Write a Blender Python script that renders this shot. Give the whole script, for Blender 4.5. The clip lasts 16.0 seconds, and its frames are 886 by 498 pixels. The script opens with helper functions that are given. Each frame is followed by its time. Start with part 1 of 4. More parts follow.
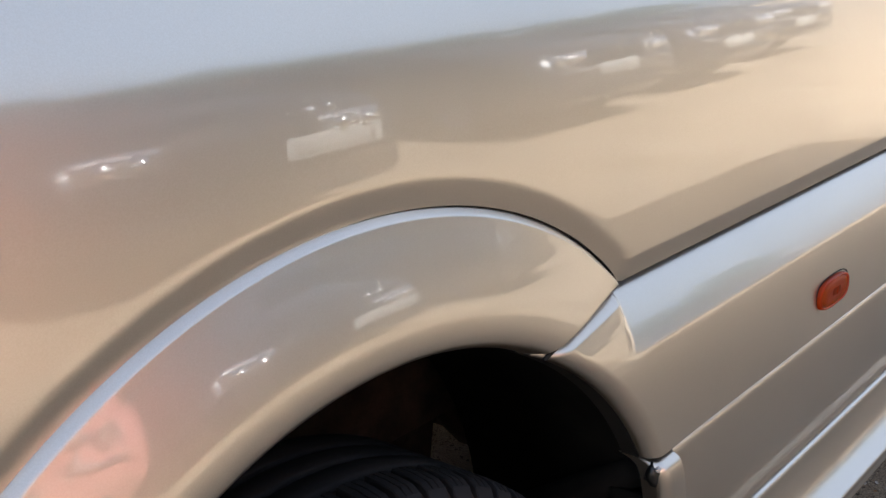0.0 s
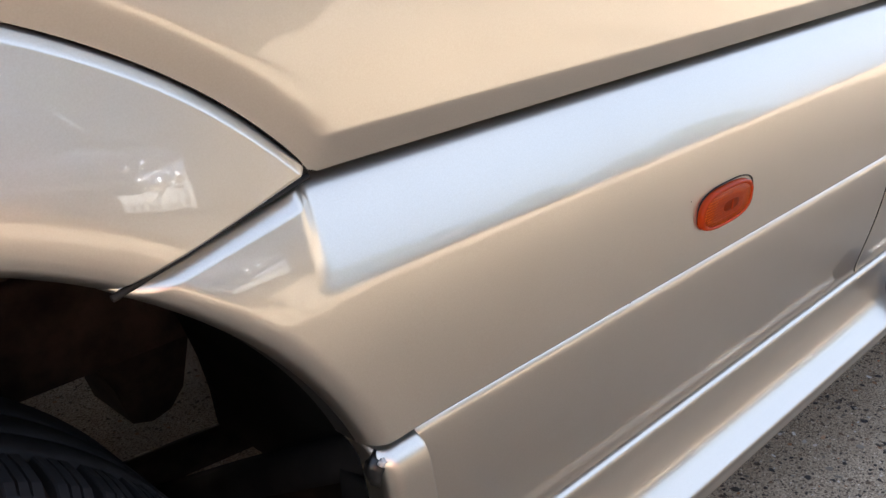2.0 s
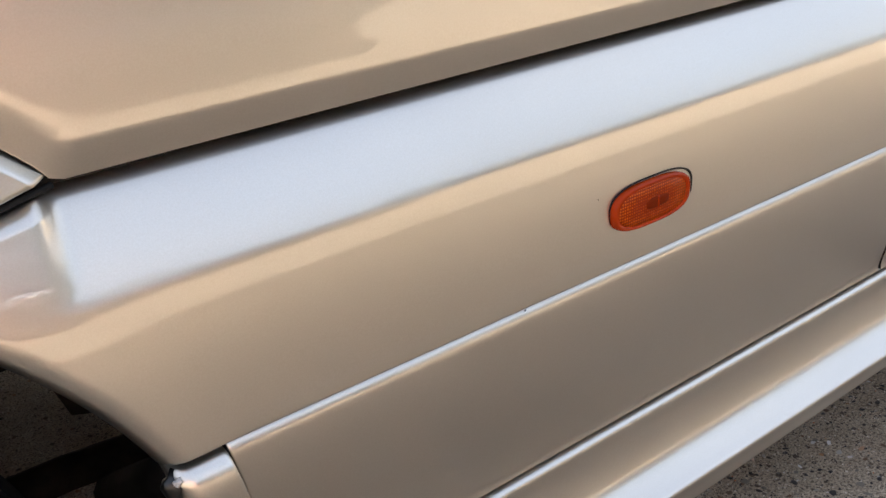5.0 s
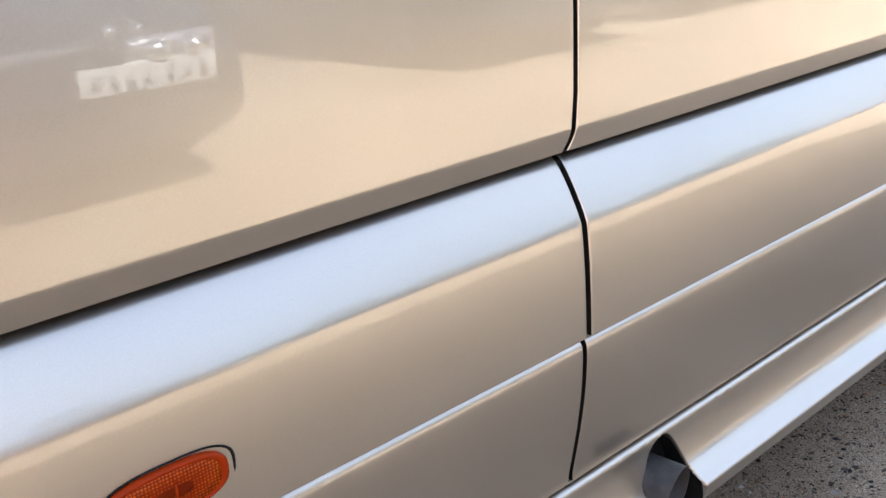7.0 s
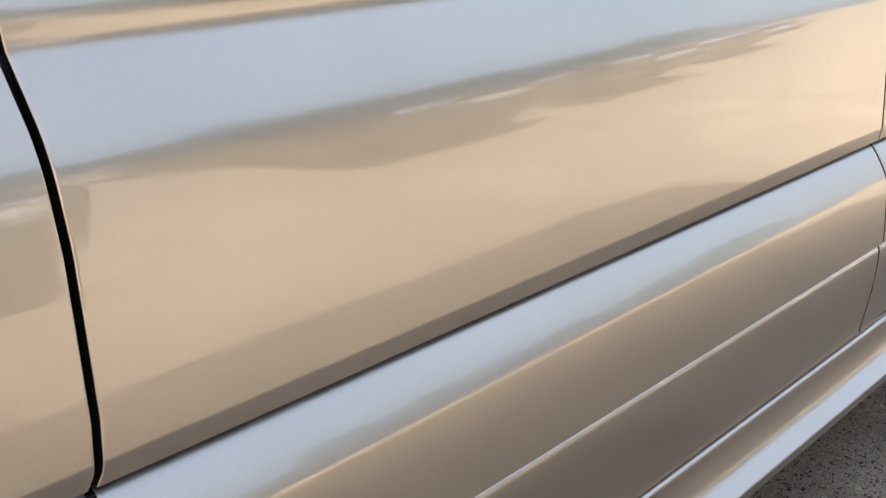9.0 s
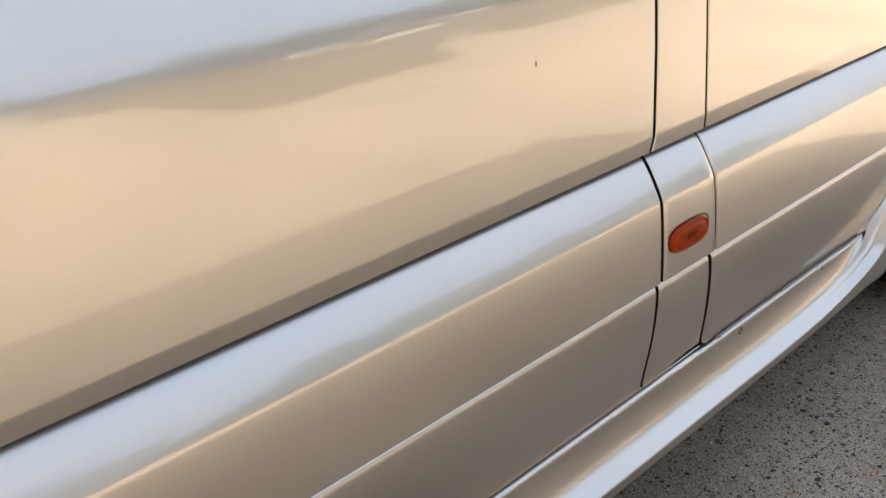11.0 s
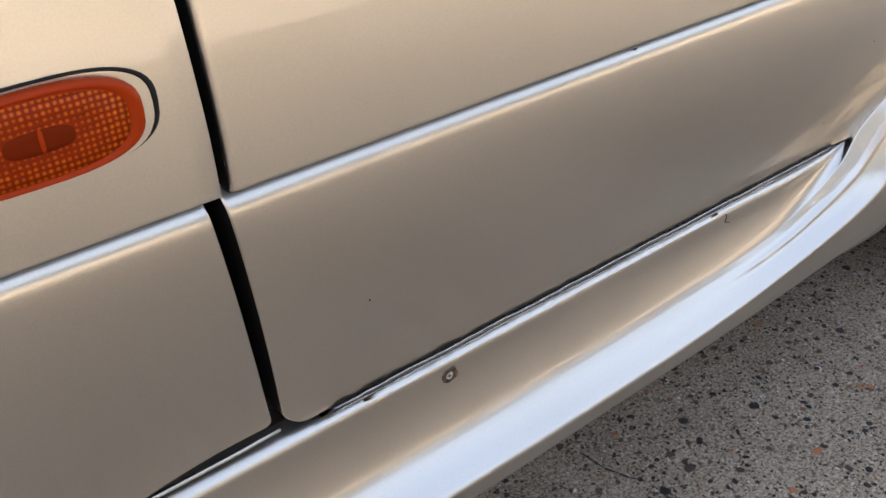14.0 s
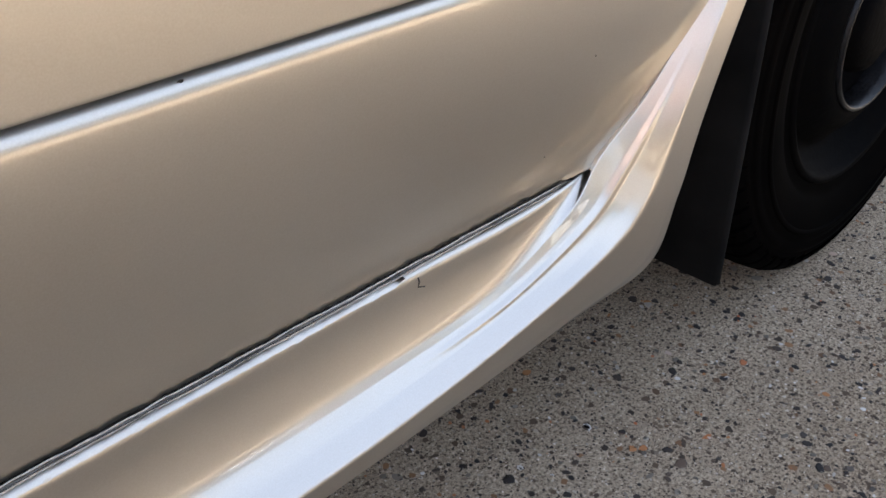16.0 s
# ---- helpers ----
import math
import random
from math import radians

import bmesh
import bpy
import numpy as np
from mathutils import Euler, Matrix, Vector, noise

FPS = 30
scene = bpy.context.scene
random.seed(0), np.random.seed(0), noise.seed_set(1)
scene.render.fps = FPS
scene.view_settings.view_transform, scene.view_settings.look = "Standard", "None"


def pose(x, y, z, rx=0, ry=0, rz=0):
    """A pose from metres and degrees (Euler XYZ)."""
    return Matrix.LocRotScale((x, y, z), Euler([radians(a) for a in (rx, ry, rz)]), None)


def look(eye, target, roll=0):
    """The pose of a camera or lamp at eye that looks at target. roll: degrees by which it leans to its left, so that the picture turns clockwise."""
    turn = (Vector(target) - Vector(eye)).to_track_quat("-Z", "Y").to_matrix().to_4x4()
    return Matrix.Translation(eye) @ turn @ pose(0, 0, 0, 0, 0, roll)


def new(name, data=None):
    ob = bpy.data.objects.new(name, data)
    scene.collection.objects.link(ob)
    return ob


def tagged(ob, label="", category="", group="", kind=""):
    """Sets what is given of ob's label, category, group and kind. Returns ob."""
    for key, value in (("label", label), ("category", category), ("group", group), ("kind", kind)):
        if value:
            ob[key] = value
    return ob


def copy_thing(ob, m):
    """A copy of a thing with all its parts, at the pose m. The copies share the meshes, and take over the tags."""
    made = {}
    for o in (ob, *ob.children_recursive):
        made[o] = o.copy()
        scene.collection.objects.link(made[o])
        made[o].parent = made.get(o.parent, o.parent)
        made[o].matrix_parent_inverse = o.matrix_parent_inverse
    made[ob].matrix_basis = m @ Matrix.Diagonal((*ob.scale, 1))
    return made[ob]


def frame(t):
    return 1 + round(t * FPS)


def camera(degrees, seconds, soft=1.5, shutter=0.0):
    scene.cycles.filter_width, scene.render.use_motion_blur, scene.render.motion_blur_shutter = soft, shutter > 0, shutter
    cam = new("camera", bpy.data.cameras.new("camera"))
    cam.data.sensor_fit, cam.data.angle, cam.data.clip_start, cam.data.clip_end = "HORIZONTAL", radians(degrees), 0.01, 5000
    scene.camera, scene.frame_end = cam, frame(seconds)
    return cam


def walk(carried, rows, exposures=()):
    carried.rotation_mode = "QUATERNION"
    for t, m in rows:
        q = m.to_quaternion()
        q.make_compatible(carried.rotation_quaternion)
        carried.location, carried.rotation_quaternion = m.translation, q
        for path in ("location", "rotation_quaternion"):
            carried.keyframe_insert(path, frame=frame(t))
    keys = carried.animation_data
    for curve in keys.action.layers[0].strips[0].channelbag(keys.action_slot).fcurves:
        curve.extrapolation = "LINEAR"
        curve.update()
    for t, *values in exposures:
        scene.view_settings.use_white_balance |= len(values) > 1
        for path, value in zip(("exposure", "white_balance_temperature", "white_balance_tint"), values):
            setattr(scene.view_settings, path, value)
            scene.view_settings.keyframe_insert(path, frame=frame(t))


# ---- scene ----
cam = camera(50.5, 16.0)
PATH = [
    (0, (-1.8500, -0.5590, 1.0940), (-0.4810, 0.8130, 0.6000), -6.50),
    (0.5, (-1.7760, -0.6240, 1.0890), (-0.3380, 0.6530, 0.5390), -5.30),
    (1, (-1.6300, -0.6430, 1.0570), (-0.1890, 0.6040, 0.4510), -5.70),
    (1.5, (-1.4980, -0.5720, 1.0140), (-0.0980, 0.6890, 0.3420), -4.80),
    (2, (-1.3860, -0.4850, 0.9660), (-0.0880, 0.8430, 0.2220), -2.70),
    (2.5, (-1.3330, -0.4720, 0.8670), (-0.1760, 0.9170, 0.0110), -4.70),
    (3, (-1.3210, -0.4880, 0.8230), (-0.2920, 0.9030, -0.1800), -6.00),
    (3.5, (-1.3100, -0.5060, 0.8430), (-0.2850, 0.9140, -0.1220), -5.90),
    (4, (-1.2840, -0.5080, 0.8700), (-0.2650, 0.9600, -0.0270), -5.60),
    (4.5, (-1.2450, -0.5300, 0.9130), (-0.1930, 0.9690, 0.1080), -5.60),
    (5, (-1.1560, -0.6010, 0.9510), (-0.1120, 0.9190, 0.1770), -6.00),
    (5.2, (-1.1170, -0.6190, 0.9660), (-0.0470, 0.8850, 0.1950), -5.10),
    (7.4, (-0.6402, -0.7050, 1.0589), (0.2769, 0.3901, 0.6010), -6.22),
    (7.6, (-0.5830, -0.7263, 1.0991), (0.3121, 0.3807, 0.6440), -6.70),
    (8, (-0.5190, -0.7640, 1.1470), (0.4172, 0.3320, 0.7463), -6.60),
    (8.2, (-0.4870, -0.7700, 1.1620), (0.4740, 0.2980, 0.7950), -6.30),
    (10.3, (0.2300, -0.7810, 1.2060), (1.4810, 0.6030, 0.4850), -4.70),
    (10.5, (0.2960, -0.7910, 1.2040), (1.5440, 0.5920, 0.4770), -5.30),
    (11, (0.4970, -0.8070, 1.2190), (1.7270, 0.5790, 0.4660), -6.10),
    (11.5, (0.6750, -0.8160, 1.1930), (1.9180, 0.5690, 0.4610), -5.10),
    (12, (0.8900, -0.7750, 1.1880), (2.1340, 0.5820, 0.4070), -4.20),
    (12.5, (1.1090, -0.7140, 1.1210), (2.3400, 0.6300, 0.2980), -2.90),
    (13, (1.3530, -0.6510, 1.0190), (2.4950, 0.7290, 0.1310), -3.00),
    (13.5, (1.5250, -0.5130, 0.8860), (2.6310, 0.8520, -0.0710), -2.20),
    (14, (1.6420, -0.4350, 0.7980), (2.6470, 0.9360, -0.2550), -3.40),
    (14.5, (1.7350, -0.4100, 0.7430), (2.6850, 0.9380, -0.3880), -4.80),
    (15, (1.8180, -0.3840, 0.7020), (2.8420, 0.9210, -0.4140), -4.30),
    (15.5, (1.8810, -0.3910, 0.7210), (2.9870, 0.8480, -0.3940), -2.20),
    (16, (1.9250, -0.3960, 0.7380), (3.1040, 0.7990, -0.3490), -0.20),
]
walk(cam, [(t, look(eye, target, roll)) for t, eye, target, roll in PATH],
     [(0.0, 1.86, 5850, 10), (1.5, 2.48, 5650, 10), (2.0, 2.42, 5780, 10), (2.5, 2.56, 5850, 10), (3.0, 3.06, 6080, 10), (3.5, 3.17, 6080, 10), (4.5, 2.48, 6150, 10), (5.2, 2.28, 6050, 10), (7.3, 2.36, 5680, 10), (8.2, 1.82, 5780, 10), (11.0, 2.08, 6000, 10), (12.5, 2.09, 5720, 10), (13.5, 2.26, 5900, 10), (14.5, 2.50, 5830, 10), (15.0, 2.54, 5950, 10), (16.0, 2.48, 5920, 10)])

# ---- world, sun, exposure ----
world = bpy.data.worlds.new("sky")
scene.world = world
world.use_nodes = True
wn = world.node_tree
wn.nodes.clear()
sky = wn.nodes.new("ShaderNodeTexSky")
sky.sky_type = "NISHITA"
sky.sun_disc = False
SUN_UP, SUN_TURN = radians(46.5), radians(0)
sky.sun_elevation, sky.sun_rotation = SUN_UP, SUN_TURN
sky.air_density, sky.dust_density, sky.ozone_density = 1.0, 7.0, 0.6
back = wn.nodes.new("ShaderNodeBackground")
back.inputs["Strength"].default_value = 0.105
wout = wn.nodes.new("ShaderNodeOutputWorld")
# thin high cloud over the whole sky
wco = wn.nodes.new("ShaderNodeTexCoord")
veil = wn.nodes.new("ShaderNodeTexNoise")
veil.inputs["Scale"].default_value, veil.inputs["Detail"].default_value, veil.inputs["Roughness"].default_value = 2.6, 7.0, 0.55
wn.links.new(wco.outputs["Generated"], veil.inputs["Vector"])
span = wn.nodes.new("ShaderNodeMapRange")
span.inputs["From Min"].default_value, span.inputs["From Max"].default_value = 0.32, 0.68
span.inputs["To Min"].default_value, span.inputs["To Max"].default_value = 0.30, 0.85
wn.links.new(veil.outputs["Fac"], span.inputs["Value"])
cloud = wn.nodes.new("ShaderNodeMix")
cloud.data_type = "RGBA"
axes = wn.nodes.new("ShaderNodeSeparateXYZ")
wn.links.new(wco.outputs["Generated"], axes.inputs[0])
thin = wn.nodes.new("ShaderNodeMapRange")
thin.inputs["From Min"].default_value, thin.inputs["From Max"].default_value = 0.55, 0.95
thin.inputs["To Min"].default_value, thin.inputs["To Max"].default_value = 1.0, 0.5
wn.links.new(axes.outputs[2], thin.inputs["Value"])
share = wn.nodes.new("ShaderNodeMath")
share.operation = "MULTIPLY"
wn.links.new(span.outputs[0], share.inputs[0])
wn.links.new(thin.outputs[0], share.inputs[1])
wn.links.new(share.outputs[0], cloud.inputs[0])
wn.links.new(sky.outputs[0], cloud.inputs[6])
cloud.inputs[7].default_value = (2.75, 2.88, 3.18, 1)
wn.links.new(cloud.outputs[2], back.inputs[0])
wn.links.new(back.outputs[0], wout.inputs[0])

sun = new("sun", bpy.data.lights.new("sun", "SUN"))
sun.data.energy, sun.data.angle, sun.data.color = 4.0, radians(0.5), (1.0, 0.945, 0.855)
sun.matrix_world = look((0, 12, 12 * math.tan(SUN_UP)), (0, 0, 0))



# ---- materials ----
def material(name, colour, rough=0.5, metal=0.0, coat=0.0, coat_rough=0.03, coat_ior=1.5, spec=0.5):
    m = bpy.data.materials.new(name)
    m.use_nodes = True
    b = m.node_tree.nodes["Principled BSDF"]
    b.inputs["Base Color"].default_value = (*colour, 1)
    b.inputs["Roughness"].default_value = rough
    b.inputs["Metallic"].default_value = metal
    b.inputs["Coat Weight"].default_value = coat
    b.inputs["Coat Roughness"].default_value = coat_rough
    b.inputs["Coat IOR"].default_value = coat_ior
    b.inputs["Specular IOR Level"].default_value = spec
    return m, m.node_tree, b


def node(tree, kind, **values):
    n = tree.nodes.new(kind)
    for key, value in values.items():
        n.inputs[key.replace("_", " ")].default_value = value
    return n


def coords(tree, scale=1.0):
    c = tree.nodes.new("ShaderNodeTexCoord")
    v = tree.nodes.new("ShaderNodeVectorMath")
    v.operation = "SCALE"
    v.inputs["Scale"].default_value = scale
    tree.links.new(c.outputs["Object"], v.inputs[0])
    return v.outputs[0]


def ramp(tree, source, stops):
    r = tree.nodes.new("ShaderNodeValToRGB")
    while len(r.color_ramp.elements) < len(stops):
        r.color_ramp.elements.new(0.5)
    for e, (at, c) in zip(r.color_ramp.elements, stops):
        e.position, e.color = at, (*c, 1)
    tree.links.new(source, r.inputs[0])
    return r.outputs[0]


def mix(tree, fac, a, b, blend="MIX"):
    m = tree.nodes.new("ShaderNodeMix")
    m.data_type, m.blend_type = "RGBA", blend
    for socket, value in ((m.inputs[0], fac), (m.inputs[6], a), (m.inputs[7], b)):
        if isinstance(value, (int, float)):
            socket.default_value = value
        elif isinstance(value, tuple):
            socket.default_value = (*value, 1)
        else:
            tree.links.new(value, socket)
    return m.outputs[2]


def noise_tex(tree, vec, scale, detail=4.0, rough=0.5):
    n = node(tree, "ShaderNodeTexNoise", Scale=scale, Detail=detail, Roughness=rough)
    tree.links.new(vec, n.inputs["Vector"])
    return n.outputs["Fac"]


def bump(tree, b, height, strength, distance, target="Normal"):
    n = node(tree, "ShaderNodeBump", Strength=strength, Distance=distance)
    tree.links.new(height, n.inputs["Height"])
    tree.links.new(n.outputs[0], b.inputs[target])


def paint(name, colour, dust, flake=0.07):
    """Metallic car paint under clear lacquer: fine flakes, faint orange peel, thin dust."""
    m, t, b = material(name, colour, 0.36, 1.0, 1.0, 0.02, 1.82)
    v = coords(t)
    fine = noise_tex(t, v, 900, 2)
    c = mix(t, flake, colour, ramp(t, fine, [(0.3, (0.25, 0.23, 0.20)), (0.7, (1.0, 0.98, 0.94))]), "OVERLAY")
    broad = noise_tex(t, v, 3.0, 5)
    film = ramp(t, broad, [(0.45, (0, 0, 0)), (0.8, (0.16, 0.16, 0.16))])
    c = mix(t, film, c, dust)
    t.links.new(c, b.inputs["Base Color"])
    t.links.new(ramp(t, broad, [(0.3, (0.33, 0.33, 0.33)), (0.8, (0.39, 0.39, 0.39))]), b.inputs["Roughness"])
    bump(t, b, noise_tex(t, v, 70, 2), 0.012, 0.002, "Coat Normal")
    return m


PAINT = paint("champagne_paint", (0.615, 0.568, 0.490), (0.48, 0.44, 0.37))


def rubber_black(name, value, rough, spec=0.15):
    m, t, b = material(name, (value,) * 3, rough, spec=spec)
    v = coords(t)
    t.links.new(ramp(t, noise_tex(t, v, 14, 6), [(0.3, (value * 0.6,) * 3), (0.75, (value * 1.7, value * 1.6, value * 1.5))]), b.inputs["Base Color"])
    bump(t, b, noise_tex(t, v, 250, 3), 0.15, 0.001)
    return m


SEAL = rubber_black("black_seal", 0.012, 0.6)
LINER = rubber_black("wheel_arch_liner", 0.008, 0.9, 0.05)
SEALANT = rubber_black("torn_sealant", 0.008, 0.28, 0.5)
STRAND = rubber_black("sealant_skin", 0.05, 0.2, 0.5)


def tyre_material(name, clean, dusty, spec):
    m, t, b = material(name, clean, 0.7, spec=spec)
    v = coords(t)
    dirt = ramp(t, noise_tex(t, v, 9, 6, 0.6), [(0.40, (0, 0, 0)), (0.72, (0.75, 0.75, 0.75))])
    t.links.new(mix(t, dirt, clean, dusty), b.inputs["Base Color"])
    bump(t, b, noise_tex(t, v, 300, 2), 0.2, 0.0006)
    return m


TYRE = tyre_material("tyre_rubber", (0.015, 0.0115, 0.009), (0.062, 0.042, 0.028), 0.10)
TREAD = tyre_material("tread_rubber", (0.014, 0.014, 0.0155), (0.030, 0.028, 0.028), 0.14)
# front tyre only: the wheel arch's shade is put into this near-black colour
TYRE_SHADED = tyre_material("shaded_tyre_rubber", (0.0009, 0.0008, 0.0008), (0.0026, 0.0020, 0.0016), 0.01)


def rusty(name, a, c, rough=0.7, scale=12, spec=0.4):
    m, t, b = material(name, a, rough, spec=spec)
    v = coords(t)
    t.links.new(ramp(t, noise_tex(t, v, scale, 7, 0.65), [(0.38, a), (0.68, c)]), b.inputs["Base Color"])
    bump(t, b, noise_tex(t, v, 120, 5, 0.7), 0.5, 0.002)
    return m


CHASSIS = rusty("chassis_steel", (0.013, 0.0100, 0.0082), (0.046, 0.033, 0.024), 0.85, 12, 0.08)
RUST = rusty("rust", (0.03, 0.016, 0.01), (0.16, 0.09, 0.05), 0.8, 200)
# rim steel and hub chrome, their tones lowered to hold the arch's shade
STEEL = rusty("shaded_wheel_steel", (0.0014, 0.0014, 0.0016), (0.003, 0.0026, 0.0022), 0.6, 12, 0.02)
CHROME = rusty("shaded_chrome", (0.010, 0.0105, 0.012), (0.006, 0.0055, 0.005), 0.22, 20, 0.22)
PIPE = rusty("exhaust_steel", (0.030, 0.029, 0.028), (0.065, 0.060, 0.055), 0.5, 30)
PIPE_IN = rusty("exhaust_soot", (0.006, 0.006, 0.006), (0.015, 0.013, 0.012), 0.95, 30, 0.05)
BARE = rusty("bare_filler", (0.55, 0.53, 0.50), (0.35, 0.32, 0.28), 0.6, 300)


def amber():
    m, t, b = material("amber_lens", (0.60, 0.09, 0.004), 0.30, 0, 0.0, 0.08, 1.4, 0.10)
    c = t.nodes.new("ShaderNodeTexCoord")
    ck = node(t, "ShaderNodeTexVoronoi", Scale=330.0, Randomness=0.12)
    t.links.new(c.outputs["Object"], ck.inputs["Vector"])
    t.links.new(ramp(t, ck.outputs["Distance"], [(0.12, (0.66, 0.13, 0.004)), (0.48, (0.20, 0.018, 0.0008))]), b.inputs["Base Color"])
    bump(t, b, ck.outputs["Distance"], 0.5, 0.0012)
    return m


AMBER = amber()
AMBER_RIM = material("amber_rim", (0.30, 0.028, 0.001), 0.25, 0, 0.0, 0.06, 1.4, 0.12)[0]
BULB = material("bulb_shadow", (0.13, 0.014, 0.001), 0.5, spec=0.05)[0]


def concrete():
    """Exposed-aggregate concrete: beige cement, pebbles of several colours, stains."""
    m, t, b = material("aggregate_concrete", (0.4, 0.36, 0.3), 0.88, spec=0.3)
    c = t.nodes.new("ShaderNodeTexCoord")
    v = c.outputs["Object"]
    sand = noise_tex(t, v, 240, 5, 0.78)
    base = ramp(t, sand, [(0.36, (0.055, 0.045, 0.036)), (0.45, (0.39, 0.345, 0.29)), (0.55, (0.64, 0.575, 0.485)), (0.66, (0.92, 0.88, 0.80))])
    patch = noise_tex(t, v, 28, 5, 0.6)
    base = mix(t, 0.5, base, ramp(t, patch, [(0.3, (0.56, 0.53, 0.50)), (0.7, (1.0, 1.0, 1.0))]), "MULTIPLY")
    stain = noise_tex(t, v, 1.7, 6, 0.6)
    base = mix(t, 0.75, base, ramp(t, stain, [(0.34, (0.60, 0.56, 0.50)), (0.62, (1.0, 0.99, 0.97))]), "MULTIPLY")
    for scale, share, tones in ((330.0, 0.52, [(0.0, (0.03, 0.026, 0.022)), (0.30, (0.12, 0.09, 0.07)), (0.55, (0.40, 0.36, 0.30)), (0.8, (0.09, 0.07, 0.055)), (1.0, (0.85, 0.82, 0.77))]),
                                (150.0, 0.43, [(0.0, (0.035, 0.03, 0.026)), (0.35, (0.17, 0.135, 0.10)), (0.6, (0.42, 0.37, 0.31)), (0.8, (0.08, 0.06, 0.045)), (1.0, (0.66, 0.62, 0.56))]),
                                (75.0, 0.36, [(0.0, (0.03, 0.027, 0.025)), (0.4, (0.15, 0.115, 0.085)), (0.65, (0.07, 0.06, 0.05)), (1.0, (0.34, 0.20, 0.11))])):
        warp = t.nodes.new("ShaderNodeVectorMath")
        warp.operation = "MULTIPLY_ADD"
        wob = node(t, "ShaderNodeTexNoise", Scale=scale * 1.3, Detail=2.0)
        t.links.new(v, wob.inputs["Vector"])
        t.links.new(wob.outputs["Color"], warp.inputs[0])
        warp.inputs[1].default_value = (0.6 / scale,) * 3
        t.links.new(v, warp.inputs[2])
        vo = node(t, "ShaderNodeTexVoronoi", Scale=scale)
        t.links.new(warp.outputs[0], vo.inputs["Vector"])
        sep = t.nodes.new("ShaderNodeSeparateColor")
        t.links.new(vo.outputs["Color"], sep.inputs[0])
        size = t.nodes.new("ShaderNodeMath")
        size.operation = "MULTIPLY_ADD"
        t.links.new(sep.outputs[1], size.inputs[0])
        size.inputs[1].default_value, size.inputs[2].default_value = 0.75, share - 0.72
        inside = t.nodes.new("ShaderNodeMath")
        inside.operation = "LESS_THAN"
        t.links.new(vo.outputs["Distance"], inside.inputs[0])
        t.links.new(size.outputs[0], inside.inputs[1])
        base = mix(t, inside.outputs[0], base, ramp(t, sep.outputs[0], tones))
    base = mix(t, 1.0, base, (0.93, 0.85, 0.73), "MULTIPLY")
    t.links.new(base, b.inputs["Base Color"])
    bump(t, b, sand, 0.8, 0.004)
    return m


CONCRETE = concrete()


def pebbles_material():
    m, t, b = material("pebbles", (0.1, 0.09, 0.08), 0.7)
    g = t.nodes.new("ShaderNodeNewGeometry")
    t.links.new(ramp(t, g.outputs["Random Per Island"], [(0.0, (0.008, 0.007, 0.006)), (0.42, (0.035, 0.024, 0.017)), (0.58, (0.12, 0.082, 0.052)), (0.66, (0.022, 0.018, 0.016)), (0.84, (0.20, 0.17, 0.13)), (0.91, (0.42, 0.38, 0.32)), (0.945, (0.72, 0.69, 0.64)), (0.965, (0.36, 0.17, 0.06)), (1.0, (0.40, 0.12, 0.045))]), b.inputs["Base Color"])
    return m


PEBBLE = pebbles_material()


def plain(name, colour, rough=0.6, metal=0.0, vary=0.25, scale=6.0):
    m, t, b = material(name, colour, rough, metal)
    lo, hi = tuple(c * (1 - vary) for c in colour), tuple(min(1, c * (1 + vary)) for c in colour)
    t.links.new(ramp(t, noise_tex(t, coords(t), scale, 6), [(0.3, lo), (0.7, hi)]), b.inputs["Base Color"])
    return m


# ---- geometry helpers ----
def part(name, bm, mat, parent=None, label="", smooth=True):
    me = bpy.data.meshes.new(name)
    bm.to_mesh(me)
    bm.free()
    me.materials.append(mat)
    if smooth:
        me.shade_smooth()
    ob = new(name, me)
    if parent:
        ob.parent = parent
    return tagged(ob, label)


def thing(name, label, category, at=(0, 0, 0), group="", kind=""):
    ob = new(name)
    ob.location = at
    bpy.context.view_layer.update()
    return tagged(ob, label, category, group, kind)


def smooth_step(a, b, x):
    f = min(1.0, max(0.0, (x - a) / (b - a)))
    return f * f * (3 - 2 * f)


def interp(x, pts):
    """Smooth value between rows of (x, value), in rising x."""
    if x <= pts[0][0]:
        return pts[0][1]
    for (x0, v0), (x1, v1) in zip(pts, pts[1:]):
        if x <= x1:
            return v0 + (v1 - v0) * (x - x0) / (x1 - x0)
    return pts[-1][1]


def fillet(d, r):
    return 0.0 if d >= r else r - math.sqrt(max(0.0, r * r - (r - d) ** 2))


def steps(n, width, edge=(0.0, 0.0006, 0.0016, 0.003, 0.006)):
    """Even shares of 0 to 1, with extra ones near both ends for a rounded edge."""
    e = [min(0.3, v / width) for v in edge]
    inner = [e[-1] + (1 - 2 * e[-1]) * i / n for i in range(1, n)]
    return e + inner + [1 - v for v in reversed(e)]


